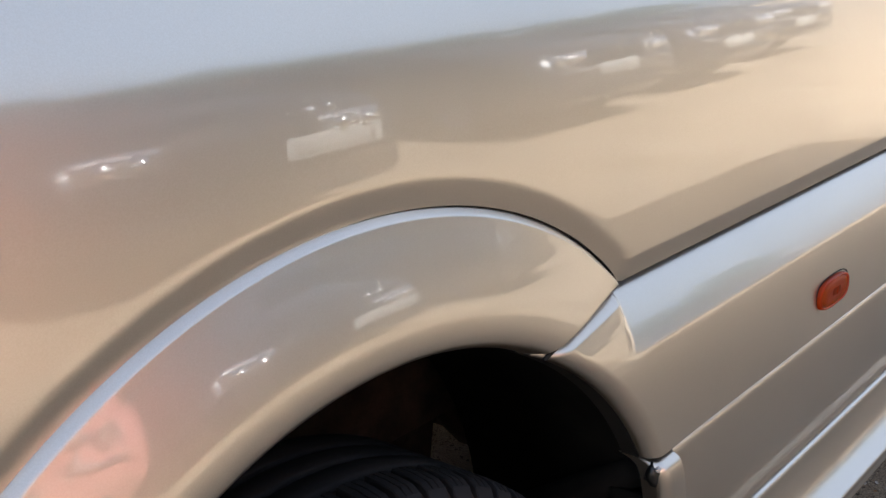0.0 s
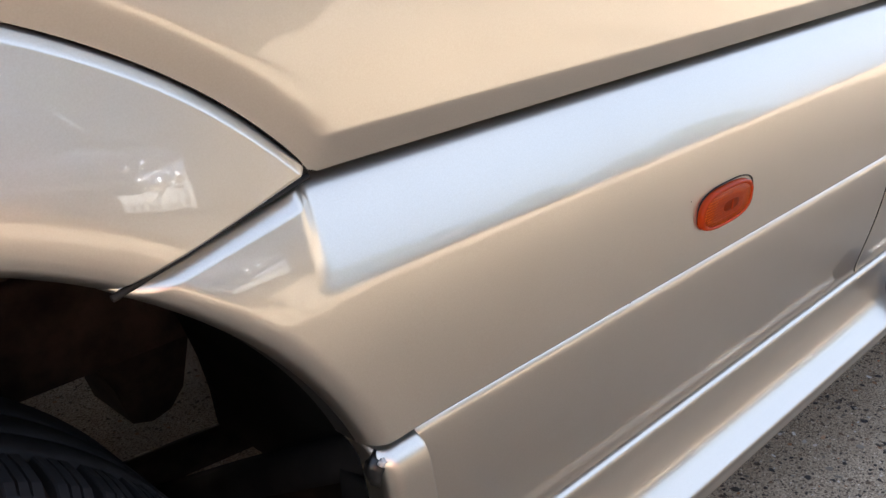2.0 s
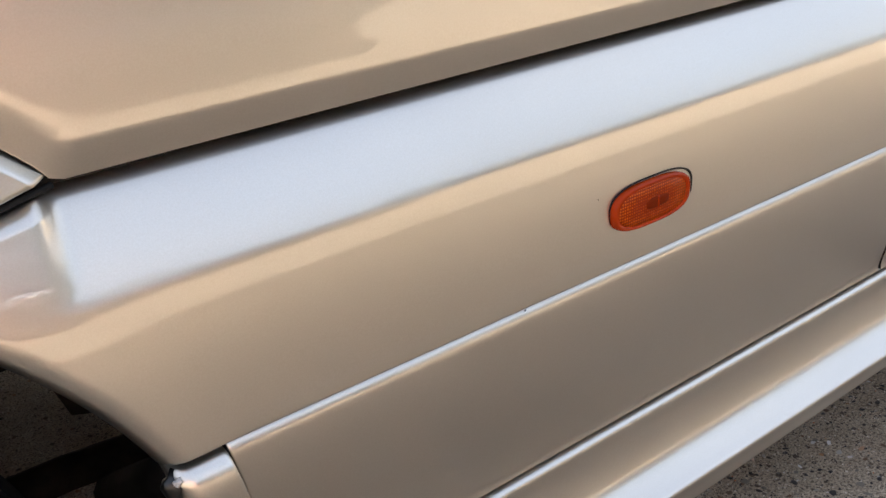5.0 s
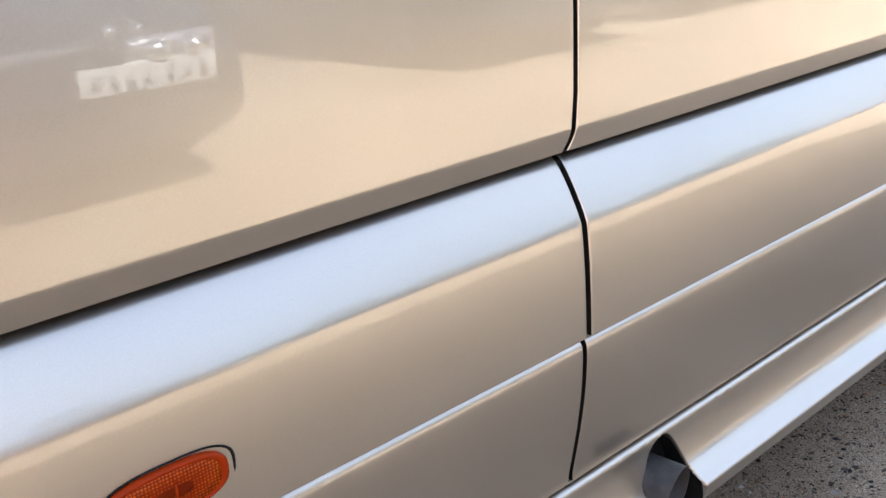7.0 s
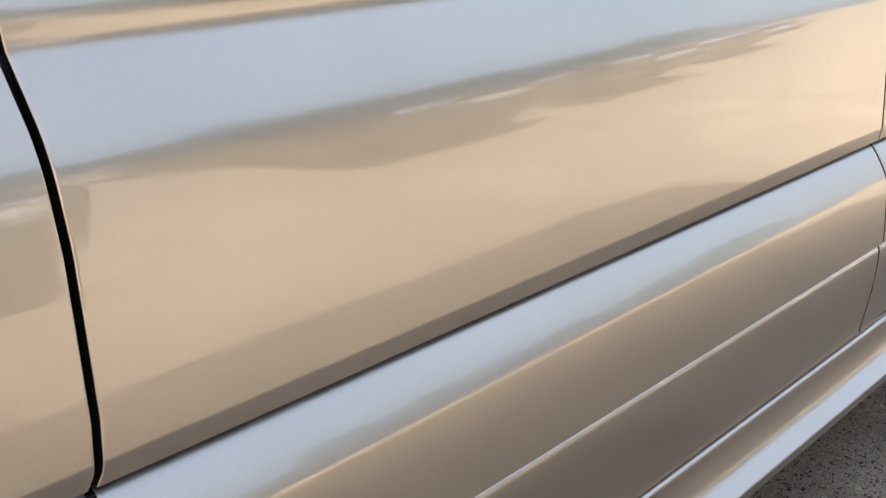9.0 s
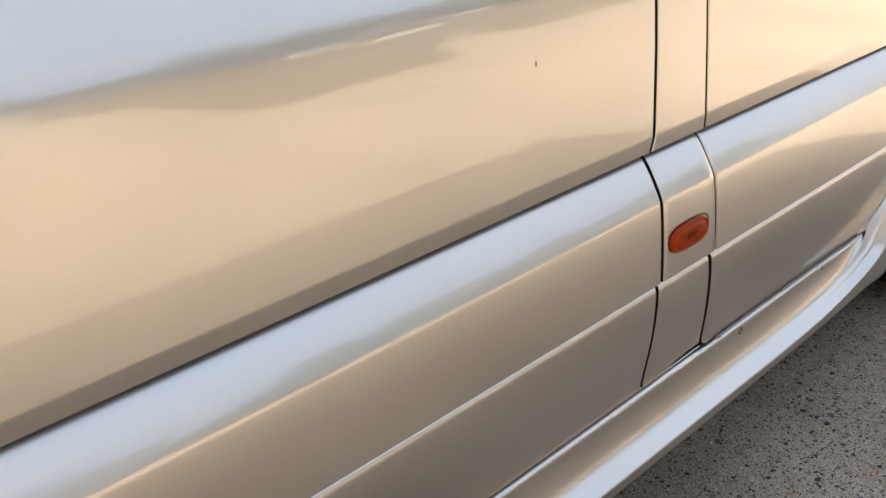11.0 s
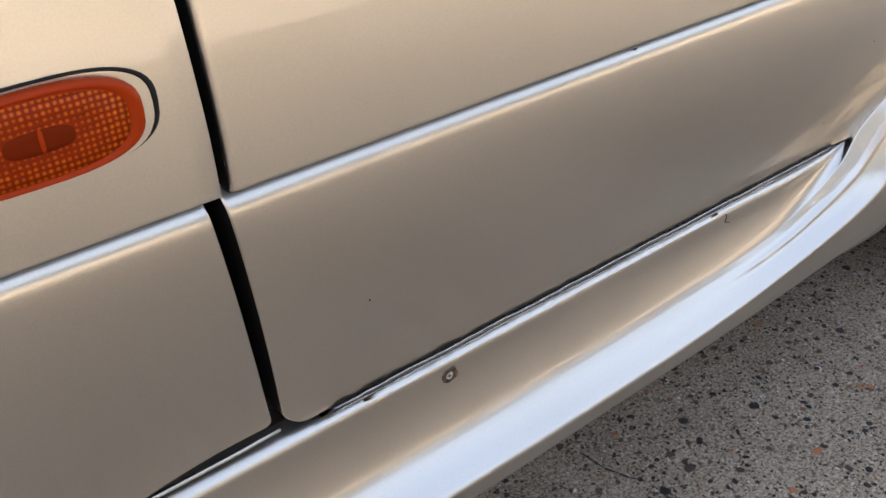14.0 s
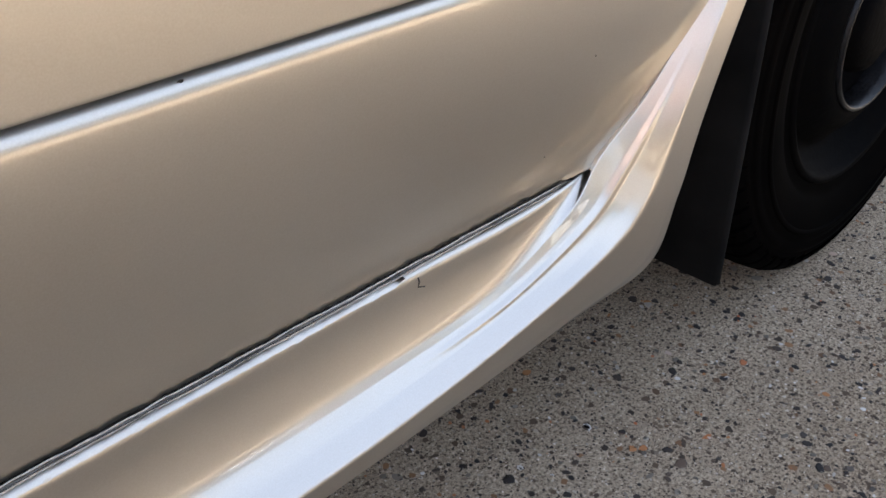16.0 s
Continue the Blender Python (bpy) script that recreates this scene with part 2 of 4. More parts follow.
def field(name, place, S, T, mat, parent, label="", back=0.024, rim_dark=True):
    """A curved sheet: place(s, t) gives x, y, z; its rim is turned back by a flange."""
    bm = bmesh.new()
    grid = [[bm.verts.new(place(s, t)) for t in T] for s in S]
    for a, b in zip(grid, grid[1:]):
        for i in range(len(T) - 1):
            bm.faces.new((a[i], b[i], b[i + 1], a[i + 1]))
    rim = [g[0] for g in grid] + grid[-1][1:] + [g[-1] for g in reversed(grid[:-1])] + list(reversed(grid[0][1:-1]))
    behind = [bm.verts.new((v.co.x, v.co.y + back, v.co.z)) for v in rim]
    for i in range(len(rim)):
        j = (i + 1) % len(rim)
        bm.faces.new((rim[j], rim[i], behind[i], behind[j])).material_index = int(rim_dark)
        bm.edges.get((rim[i], rim[j])).smooth = False
    bmesh.ops.recalc_face_normals(bm, faces=bm.faces)
    if sum(f.normal.y for f in bm.faces) > 0:
        bmesh.ops.reverse_faces(bm, faces=bm.faces)
    ob = part(name, bm, mat, parent, label)
    if rim_dark:
        ob.data.materials.append(SEAL)
    return ob


def loft(rows, close=False, caps=True):
    bm = bmesh.new()
    grid = [[bm.verts.new(p) for p in row] for row in rows]
    n = len(rows[0])
    for a, b in zip(grid, grid[1:]):
        for i in range(n if close else n - 1):
            j = (i + 1) % n
            bm.faces.new((a[i], b[i], b[j], a[j]))
    if close and caps:
        bm.faces.new(grid[0])
        bm.faces.new(list(reversed(grid[-1])))
    bmesh.ops.recalc_face_normals(bm, faces=bm.faces)
    return bm


def lathe(profile, n=72):
    """Turns rows of (radius, y) about the y axis."""
    bm = bmesh.new()
    rings = [[bm.verts.new((r * math.sin(2 * math.pi * k / n), y, r * math.cos(2 * math.pi * k / n))) for k in range(n)] for r, y in profile]
    for a, b in zip(rings, rings[1:]):
        for k in range(n):
            j = (k + 1) % n
            bm.faces.new((a[k], a[j], b[j], b[k]))
    bmesh.ops.recalc_face_normals(bm, faces=bm.faces)
    return bm


def box(x0, y0, z0, x1, y1, z1, bevel=0.004, seg=2):
    bm = bmesh.new()
    bmesh.ops.create_cube(bm, size=1)
    for v in bm.verts:
        v.co = Vector(((x0 + x1) / 2 + v.co.x * (x1 - x0), (y0 + y1) / 2 + v.co.y * (y1 - y0), (z0 + z1) / 2 + v.co.z * (z1 - z0)))
    if bevel:
        bmesh.ops.bevel(bm, geom=bm.edges, offset=bevel, segments=seg, affect="EDGES", profile=0.5)
    return bm


def tube(points, radius, n=10):
    """A round bar along a list of points; radius may be a list."""
    rows = []
    for i, p in enumerate(points):
        a, b = Vector(points[max(0, i - 1)]), Vector(points[min(len(points) - 1, i + 1)])
        d = (b - a).normalized()
        u = d.orthogonal().normalized() if i == 0 else (u - d * u.dot(d)).normalized()
        w = d.cross(u)
        r = radius[i] if isinstance(radius, (list, tuple)) else radius
        rows.append([Vector(p) + r * (math.cos(2 * math.pi * k / n) * u + math.sin(2 * math.pi * k / n) * w) for k in range(n)])
    return loft(rows, close=True)


# ---- ground ----
bm = bmesh.new()
bmesh.ops.create_grid(bm, x_segments=40, y_segments=40, size=1.0)
for v in bm.verts:
    v.co = Vector((math.copysign(abs(v.co.x) ** 3 * 300, v.co.x), math.copysign(abs(v.co.y) ** 3 * 300, v.co.y), 0))
ground = part("ground", bm, CONCRETE)
tagged(ground, "beige exposed-aggregate concrete yard, partly in shade", "ground", kind="structure")

# ---- the van: plan ----
SEAM_A, SEAM_B, SEAM_C, SEAM_D = 0.0, 1.65, 1.803, 2.655     # upright joints between panels
Z_CREASE, Z_MID, Z_BOTTOM = 0.783, 0.570, 0.358              # level joints
REAR, NOSE = -2.55, 4.25
ARC_C, ARC_R = (-1.392, 0.438), 0.501                         # outer edge of the rear wheel flare
LIP_C, LIP_R = (-1.392, 0.394), 0.416                         # rear arch opening
FRONT_C, FRONT_R = (3.03, 0.320), 0.432                       # front arch opening
FRONT_ARC = 0.617
TIP = (-1.036, 0.783)                                         # rear end of the flare joint
van = thing("van", "champagne metallic long-wheelbase van with moulded lower body panels", "van")


def upper_y(z):
    """Depth of the upper body side by height."""
    return interp(z, UPPER)


def angled(y0, rows, n=160):
    """A profile, rows of (z, y) in rising z, from slopes: rows of (z, degrees that the surface faces up) from the top down."""
    top, low = rows[0][0], rows[-1][0]
    up = list(reversed(rows))
    out, y = [(top, y0)], y0
    for i in range(n):
        z = top + (low - top) * (i + 0.5) / n
        y -= math.tan(radians(interp(z, up))) * (top - low) / n
        out.append((top + (low - top) * (i + 1) / n, y))
    return list(reversed(out))


UPPER = angled(0.130, [(1.42, 14), (1.25, 14), (1.20, 10), (1.180, -14), (1.172, -14), (1.166, 17), (1.10, 15), (1.075, 12), (1.062, 2.0), (1.045, 0.0), (1.0, -0.8), (0.90, -1.6), (0.78, -2.2)], 400)
shift = -0.012 - upper_y(0.90)
UPPER = [(z, y + shift) for z, y in UPPER]
STRIP = angled(0.016, [(0.780, 50), (0.774, 42), (0.766, 31), (0.75, 27), (0.73, 23.5), (0.716, 20.5), (0.7105, 18), (0.7075, 11), (0.7045, 5), (0.70, 3), (0.68, 1), (0.64, -1.2), (0.60, -2.3), (0.567, -2.8)])
LOWER = angled(-0.0046, [(0.5692, 50), (0.5640, 40), (0.5590, 22), (0.5550, 2), (0.5480, -3), (0.53, -6), (0.50, -9), (0.46, -12), (0.42, -14.5), (0.378, -14.5), (0.370, -9), (0.366, 2), (0.360, 18)])
SKIRT = [(0.205, 0.020), (0.216, -0.001), (0.222, -0.007), (0.236, -0.0105)] + angled(0.0426, [(0.3555, 76), (0.3525, 70), (0.350, 60), (0.3475, 42), (0.345, 18), (0.342, -3), (0.337, -6), (0.330, -2), (0.322, 4), (0.312, 8), (0.30, 11.5), (0.288, 16), (0.281, 27), (0.274, 37), (0.266, 45), (0.258, 52), (0.254, 58), (0.252, 40), (0.250, -8)], 300)


def soft_table(rows, n=90):
    """The same profile with its corners eased."""
    z0, z1 = rows[0][0], rows[-1][0]
    out = []
    for i in range(n + 1):
        z = z0 + (z1 - z0) * i / n
        w = 0.0028
        out.append((z, sum(interp(z + k * w / 3, rows) for k in range(-3, 4)) / 7))
    return out


SKIRT = soft_table(SKIRT)


def crease_curl(d):
    """The upper panel's lower edge curls inwards over its last three centimetres."""
    f = max(0.0, 1 - d / 0.0265)
    return 0.0104 * (f - 0.12 * (1 - math.exp(-f / 0.12)))


BOW = {SEAM_A: [(0.786, -0.001), (0.80, 0.005), (0.85, 0.011), (1.0, 0.017), (1.10, 0.015), (1.17, 0.008), (1.3, 0.0)],
       SEAM_B: [(0.786, 0.0), (0.81, 0.004), (0.95, 0.007), (1.2, 0.006)], SEAM_C: [(0.786, 0.0), (0.82, -0.003), (1.0, -0.008), (1.2, -0.012)]}


EDGE_ROWS = (0.0, 0.0006, 0.0016, 0.003, 0.007, 0.012, 0.017, 0.021, 0.0225, 0.0235, 0.0245, 0.0252, 0.0259, 0.0266, 0.0275, 0.029, 0.032, 0.037)


def upper_panel(name, x0, x1, label, quarter=False, nx=14, ends=(None, None)):
    top = 1.42
    S = steps(nx, x1 - x0)
    T = [h / (top - 0.786) for h in EDGE_ROWS] + [0.06 + 0.94 * i / 66 for i in range(1, 67)]

    def place(s, t):
        x = x0 + s * (x1 - x0)
        z0 = 0.786
        c, r = (ARC_C, ARC_R) if x < 0 else (FRONT_C, FRONT_ARC)
        if quarter:
            z0 = max(z0, c[1] + math.sqrt(max(0.0, r * r - (x - c[0]) ** 2)) + 0.0012)
        z = z0 + t * (top - z0)
        d = z - 0.786
        if quarter and z0 > 0.787:
            d = min(d, math.hypot(x - c[0], z - c[1]) - r - 0.0012)
        curl = 1.0 if not quarter else 0.80 + 0.20 * smooth_step(-1.06, -1.0, x) if x < 0 else 1.0
        y = upper_y(z) + curl * interp(x, [(-0.1, 1.0), (0.1, 0.70), (0.9, 0.55), (1.7, 0.36), (2.7, 0.28)]) * crease_curl(max(0, d)) + fillet(s * (x1 - x0), 0.0014) + fillet((1 - s) * (x1 - x0), 0.0014)
        a, b = (interp(z, BOW[e]) if e in BOW else 0.0 for e in ends)
        return (x + a * (1 - s) + b * s, y, z)
    return field(name, place, S, T, PAINT, van, label)


upper_panel("quarter_panel", REAR, SEAM_A - 0.004, "rear quarter panel curling in above the flare", True, 260, (None, SEAM_A))
upper_panel("side_door", SEAM_A + 0.004, SEAM_B - 0.004, "long side door skin", nx=24, ends=(SEAM_A, SEAM_B))
upper_panel("pillar_panel", SEAM_B + 0.004, SEAM_C - 0.0065, "narrow pillar panel", nx=10, ends=(SEAM_B, SEAM_C))
upper_panel("front_door", SEAM_C - 0.0005, SEAM_D - 0.003, "front door skin", nx=14, ends=(SEAM_C, None))
upper_panel("front_fender", SEAM_D + 0.003, NOSE, "front fender", True, 80)


def strip_y(x, z):
    """Depth of the moulded upper strip, swelling towards the wheel arches."""
    y = interp(z, STRIP)
    turn = interp(z, [(0.57, -0.966), (0.64, -1.000), (0.68, -1.018), (0.716, -1.036), (0.78, -1.032)]) - x
    out = (turn + math.sqrt(turn * turn + 0.0012)) / 2
    y -= 0.0050 * (1 - math.exp(-out / 0.05))
    # the sloping top of the strip ends here; beyond it the face runs straight up to the flare joint
    if z > 0.690:
        w = z - 0.690
        full = interp(0.690, STRIP) + 0.25 * (w - 0.02 * (1 - math.exp(-w / 0.02))) - 0.003 * (1 - math.exp(-max(0.0, turn) / 0.05)) * smooth_step(0.0, 0.05, w)
        y += min(0.0, full - interp(z, STRIP)) * smooth_step(-0.003, 0.018, turn)
    k = x - interp(z, [(0.57, 2.572), (0.59, 2.580), (0.615, 2.599), (0.643, 2.617), (0.70, 2.642), (0.755, 2.655), (0.79, 2.658)])
    y += 0.0016 * max(0.0, 1 - abs(k) / 0.006)
    if k > 0:
        y -= 0.13 * min(k, 0.06) - 0.06 * max(0.0, k - 0.06)
    return y


def ridge_rows(lo, hi):
    """Rows of a strip, closer together along its ridge."""
    return sorted(set(steps(60, hi - lo, (0, 0.0004, 0.001, 0.002, 0.003)) + [(0.702 + 0.001 * i - lo) / (hi - lo) for i in range(13)]))


def strip(name, left, right, label, nx):
    lo, hi = Z_MID + 0.0005, Z_CREASE - 0.0030
    T = ridge_rows(lo, hi)
    S = steps(nx, 1.0)

    def place(s, t):
        z = lo + t * (hi - lo)
        a, b = left(z), right(z)
        x = a + s * (b - a)
        y = strip_y(x, z) + fillet(hi - z, 0.002) + fillet(z - lo, 0.0008) + fillet(b - x, 0.0015)
        y += fillet(x - a, 0.0015)
        return (x, y, z)
    return field(name, place, S, T, PAINT, van, label)


def at(v):
    return lambda z: v


def arch_strip(name, x0, x1, c, r, tip, end, label, lean=0.0):
    """A strip that runs out into a wheel arch at x1; its top edge drops from tip to end on the arch."""
    lo, hi, way = Z_MID + 0.0005, Z_CREASE - 0.0020, 1 if x1 > x0 else -1

    def place(s, t):
        x = x0 + s * (x1 - x0)
        q = r * r - (x - c[0]) ** 2
        z0 = max(lo, c[1] + math.sqrt(q)) if q > 0 and abs(x - c[0]) < r - 0.005 else lo
        f = min(1.0, max(0.0, (x - tip[0]) / (end[0] - tip[0])))
        z1 = hi + (end[1] - hi) * f ** 1.08
        z = z0 + t * max(0.0, z1 - z0)
        d = math.hypot(x - c[0], z - c[1]) - r
        y = strip_y(x, z) + fillet(z1 - z, 0.002) + fillet(abs(x - x0), 0.0035)
        y += fillet(z - z0, 0.0015) if z0 < lo + 0.001 else 0.0
        y += 1.1 * fillet(max(0, d), 0.020)
        x += lean * smooth_step(0.76, 0.575, z) * max(0.0, 1 - s * 6)
        if f > 0:
            y += 0.011 * max(0.0, 1 - (z1 - z) / 0.012) ** 1.7 * min(1.0, f * 6)
        return (x, y, z)
    n = int(abs(x1 - x0) / 0.02)
    near = abs(end[0] - tip[0]) + 0.12
    S = sorted(set(steps(n, abs(x1 - x0)) + [1 - near / abs(x1 - x0) * i / 90 for i in range(91)]))
    T = sorted(set(ridge_rows(lo, hi) + [1 - i / 160 for i in range(30)]))
    return field(name, place, S, T, PAINT, van, label)


arch_strip("quarter_strip", SEAM_A - 0.004, -1.184, LIP_C, LIP_R, (TIP[0] + 0.006, TIP[1]), (-1.186, 0.7565), "moulded strip behind the side door")
strip("door_strip", at(SEAM_A + 0.004), at(SEAM_B - 0.003), "moulded strip on the side door", 24)
strip("pillar_strip", at(SEAM_B + 0.005), lambda z: SEAM_C - 0.006 + 0.009 * smooth_step(0.76, 0.575, z), "moulded strip on the pillar", 12)
arch_strip("front_door_strip", SEAM_C, 2.945, FRONT_C, FRONT_R, (2.668, 0.7845), (2.945, 0.7515), "moulded strip on the front door", 0.009)


def lower(name, left, right, label, nx, lift=lambda x: 0.0):
    lo, hi = Z_BOTTOM + 0.003, Z_MID - 0.0003
    T = steps(60, hi - lo, (0, 0.0004, 0.001, 0.002, 0.004))
    S = steps(nx, 1.0)

    def place(s, t):
        z = lo + t * (hi - lo)
        a, b = left(z), right(z)
        x = a + s * (b - a)
        z += lift(x) * (1 - t) ** 3
        y = interp(z, LOWER) + fillet(x - a, 0.0010) + fillet(b - x, 0.0010) + fillet(z - lo, 0.001)
        k = x - interp(z, [(0.36, 2.473), (0.437, 2.522), (0.501, 2.552), (0.567, 2.597)])
        y -= 0.0016 * max(0.0, 1 - abs(k) / 0.0035) + 0.06 * min(0.05, max(0.0, k))
        return (x, y, z)
    return field(name, place, S, T, PAINT, van, label)


def rear_leg_edge(z):
    """The joint between the skirt's rear leg and the lower panel."""
    return interp(z, [(0.355, -0.928), (0.40, -0.934), (0.442, -0.943), (0.496, -0.954), (0.562, -0.967), (0.57, -0.969)])


def front_leg_edge(z):
    return interp(z, [(0.20, 2.508), (0.3575, 2.507), (0.3765, 2.524), (0.433, 2.578), (0.475, 2.612), (0.567, 2.668)])


lower("quarter_lower_panel", lambda z: rear_leg_edge(z) + 0.003, at(SEAM_A - 0.0045), "lower moulding behind the side door", 40)
lower("door_lower_panel", at(SEAM_A + 0.0035), at(SEAM_B - 0.004), "lower moulding on the side door", 24)
lower("pillar_lower_panel", at(SEAM_B + 0.004), lambda z: SEAM_C - 0.003 + 0.028 * (1 - (z - 0.35) / 0.21) - fillet(z - 0.361, 0.006), "lower moulding on the pillar", 24, lambda x: 0.012 * smooth_step(1.68, 1.80, x))
lower("front_door_lower_panel", lambda z: SEAM_C + 0.007 + 0.028 * (1 - (z - 0.35) / 0.21) + fillet(z - 0.361, 0.018), lambda z: front_leg_edge(z) + 0.002, "lower moulding on the front door, rust along its lower edge", 50)

# ---- the skirt: one running sill with a leg at each wheel arch ----
LEG = [(0.19, 0.004), (0.215, -0.006), (0.26, -0.013), (0.34, -0.018), (0.45, -0.024), (0.54, -0.030), (0.555, -0.0285), (0.561, -0.0235), (0.5655, -0.014), (0.568, -0.005)]


SCOOP = 0.080     # radius of the channel's rounded rear end


def skirt_y(x, z):
    low = sill_bottom(x)
    if z < 0.236:
        z = 0.236 - (0.236 - z) * 0.031 / (0.236 - low)
    far = smooth_step(-0.92, -0.80, x)
    side, rise = 1.4 * (x + 0.931), z - 0.25
    if side < SCOOP and rise < SCOOP:
        deep = SCOOP - math.hypot(SCOOP - side, SCOOP - rise)
    else:
        deep = min(side, rise)
    if deep <= 0:
        y = interp(z, LEG) * (1 - far) + interp(min(z, 0.25), SKIRT) * far
    else:
        y = interp(0.25 + deep, SKIRT) + (interp(z, LEG) - interp(0.25, SKIRT)) * (1 - far) * smooth_step(0.05, 0.0, deep)
    v = max(0.0, (z - 0.20) / 0.140)
    hole = ((0.192 - x) / 0.056) ** 2.4 + v ** 2.6 if x < 0.192 else ((x - 0.192) / 0.052) ** 1.7 + v ** 1.9
    return y + 0.075 * smooth_step(1.02, 0.96, hole)


def sill_bottom(x):
    return 0.192 + 0.016 * smooth_step(-0.8, 0.3, x) + 0.011 * smooth_step(1.9, 2.6, x)


# the sweep into the front leg: stations of (x, y, z) on the outer edge, the crest, the foot of the ledge and the inner edge
SWEEP = 2.05
EDGE_T, FOOT_T = 0.33, 0.62
STATION = (0.0, 0.2, 0.4, 0.55, 0.70, 0.85, 1.0)
OUTER = ((2.05, -0.0135, 0.2100), (2.27, -0.0135, 0.2155), (2.48, -0.0140, 0.2225), (2.586, -0.018, 0.233), (2.602, -0.021, 0.314), (2.627, -0.022, 0.400), (2.709, -0.018, 0.562))
CREST = ((2.05, -0.0135, 0.250), (2.25, -0.0135, 0.2545), (2.40, -0.0140, 0.272), (2.510, -0.017, 0.300), (2.555, -0.020, 0.340), (2.590, -0.022, 0.424), (2.670, -0.018, 0.562))
FOOT = ((2.05, 0.0160, 0.285), (2.24, 0.0158, 0.287), (2.385, 0.0140, 0.297), (2.478, 0.0130, 0.334), (2.516, 0.0140, 0.372), (2.570, 0.0010, 0.432), (2.662, -0.0140, 0.562))
INNER = ((2.05, 0.0426, 0.355), (2.26, 0.0415, 0.355), (2.42, 0.0370, 0.355), (2.505, 0.0290, 0.3575), (2.523, 0.0215, 0.3765), (2.577, 0.0080, 0.433), (2.666, -0.0120, 0.5625))


def run(u, rows):
    """A smooth curve through the stations."""
    n = len(STATION)
    i = max(0, min(n - 2, sum(1 for s in STATION[1:-1] if u >= s)))
    s0, s1 = STATION[i], STATION[i + 1]
    f = (u - s0) / (s1 - s0)
    p1, p2 = Vector(rows[i]), Vector(rows[i + 1])
    d = (p2 - p1) / (s1 - s0)
    m1 = (p2 - Vector(rows[i - 1])) / (s1 - STATION[i - 1]) if i > 0 else d
    m2 = (Vector(rows[i + 2]) - p1) / (STATION[i + 2] - s0) if i < n - 2 else d
    m1, m2 = m1 * (s1 - s0), m2 * (s1 - s0)
    return p1 * (2 * f ** 3 - 3 * f ** 2 + 1) + m1 * (f ** 3 - 2 * f ** 2 + f) + p2 * (3 * f ** 2 - 2 * f ** 3) + m2 * (f ** 3 - f ** 2)


def sill_z(x, t):
    z0, z1 = sill_bottom(x), Z_BOTTOM - 0.003
    return interp(t, [(0, z0), (EDGE_T, 0.250), (FOOT_T, 0.285), (1, z1)])


def skirt_place(u, t):
    """u below 0 runs along the sill, 0 to 1 through the sweep and up the leg; t from the outer to the inner edge."""
    if u < 0:
        x = SWEEP + u * (SWEEP + 0.945)
        z = sill_z(x, t)
        return (x, skirt_y(x, z), z)
    o, c, d, i = (run(u, rows) for rows in (OUTER, CREST, FOOT, INNER))
    leg = smooth_step(0.45, 0.75, u)
    if t <= EDGE_T:
        f = t / EDGE_T
        p = o + (c - o) * f
        p.y += interp(f, [(0, 0.020), (0.15, 0.012), (0.35, 0.0055), (0.6, 0.0025), (1, 0)]) * (1 - leg) + leg * fillet(f * (c - o).length, 0.010)
    elif t <= FOOT_T:
        f = (t - EDGE_T) / (FOOT_T - EDGE_T)
        p = c + (d - c) * f
        q = interp(f, [(0, 0), (0.06, 0.02), (0.28, 0.37), (0.42, 0.55), (0.57, 0.69), (0.8, 0.88), (1, 1)]) * (1 - leg) + leg * interp(f, [(0, 0), (0.06, 0.02), (0.14, 0.10), (1, 1)])
        p.y = c.y + (d.y - c.y) * q - 0.0020 * max(0.0, 1 - abs(f - 0.60) / 0.10) * smooth_step(0.22, 0.42, u) * smooth_step(0.90, 0.72, u)
    else:
        f = (t - FOOT_T) / (1 - FOOT_T)
        p = d + (i - d) * f
        bow = interp(0.285 + f * 0.070, SKIRT) - (interp(0.285, SKIRT) * (1 - f) + interp(0.355, SKIRT) * f)
        p.y += bow * (1 - smooth_step(0.38, 0.62, u)) + fillet((1 - f) * (i - d).length, 0.002) * leg
    w = smooth_step(0.0, 0.30, u)
    p.y = p.y * w + skirt_y(SWEEP, sill_z(SWEEP, t)) * (1 - w)
    p.y += 0.016 * smooth_step(0.97, 1.0, u) ** 2
    return p


bmS = sorted(set([-i / 60 for i in range(1, 61)] + [-1 + i / 1900 for i in range(110)] + [-(SWEEP - 0.080 - i * 0.0015) / (SWEEP + 0.945) for i in range(130)] + [i / 150 for i in range(151)]))
bmT = [EDGE_T * i / 30 for i in range(30)] + [EDGE_T + (FOOT_T - EDGE_T) * i / 40 for i in range(40)] + [FOOT_T + (1 - FOOT_T) * i / 44 for i in range(45)]
skirt = field("side_skirt", skirt_place, bmS, bmT, PAINT, van, "moulded side skirt with a channel along its top", 0.024, False)


def rear_leg(s, t):
    z = 0.190 + t * (Z_MID - 0.001 - 0.190)
    a = interp(z, [(0.19, -0.992), (0.242, -0.988), (0.29, -0.985), (0.35, -0.982), (0.404, -0.983), (0.459, -0.991), (0.51, -1.001), (0.56, -1.010)])
    b = rear_leg_edge(z) if z > Z_BOTTOM - 0.003 else -0.945
    x = a + s * (b - a)
    y = interp(z, LEG)
    return (x, y + fillet(x - a, 0.014) + (fillet(b - x, 0.004) if z > Z_BOTTOM else 0), z)


field("rear_skirt_leg", rear_leg, sorted(set(steps(44, 0.09, (0, 0.001, 0.003, 0.006, 0.010, 0.014)))), sorted(steps(60, 0.36) + [0.4350, 0.4358]), PAINT, van, "chipped leg of the skirt at the rear arch", 0.020, False)


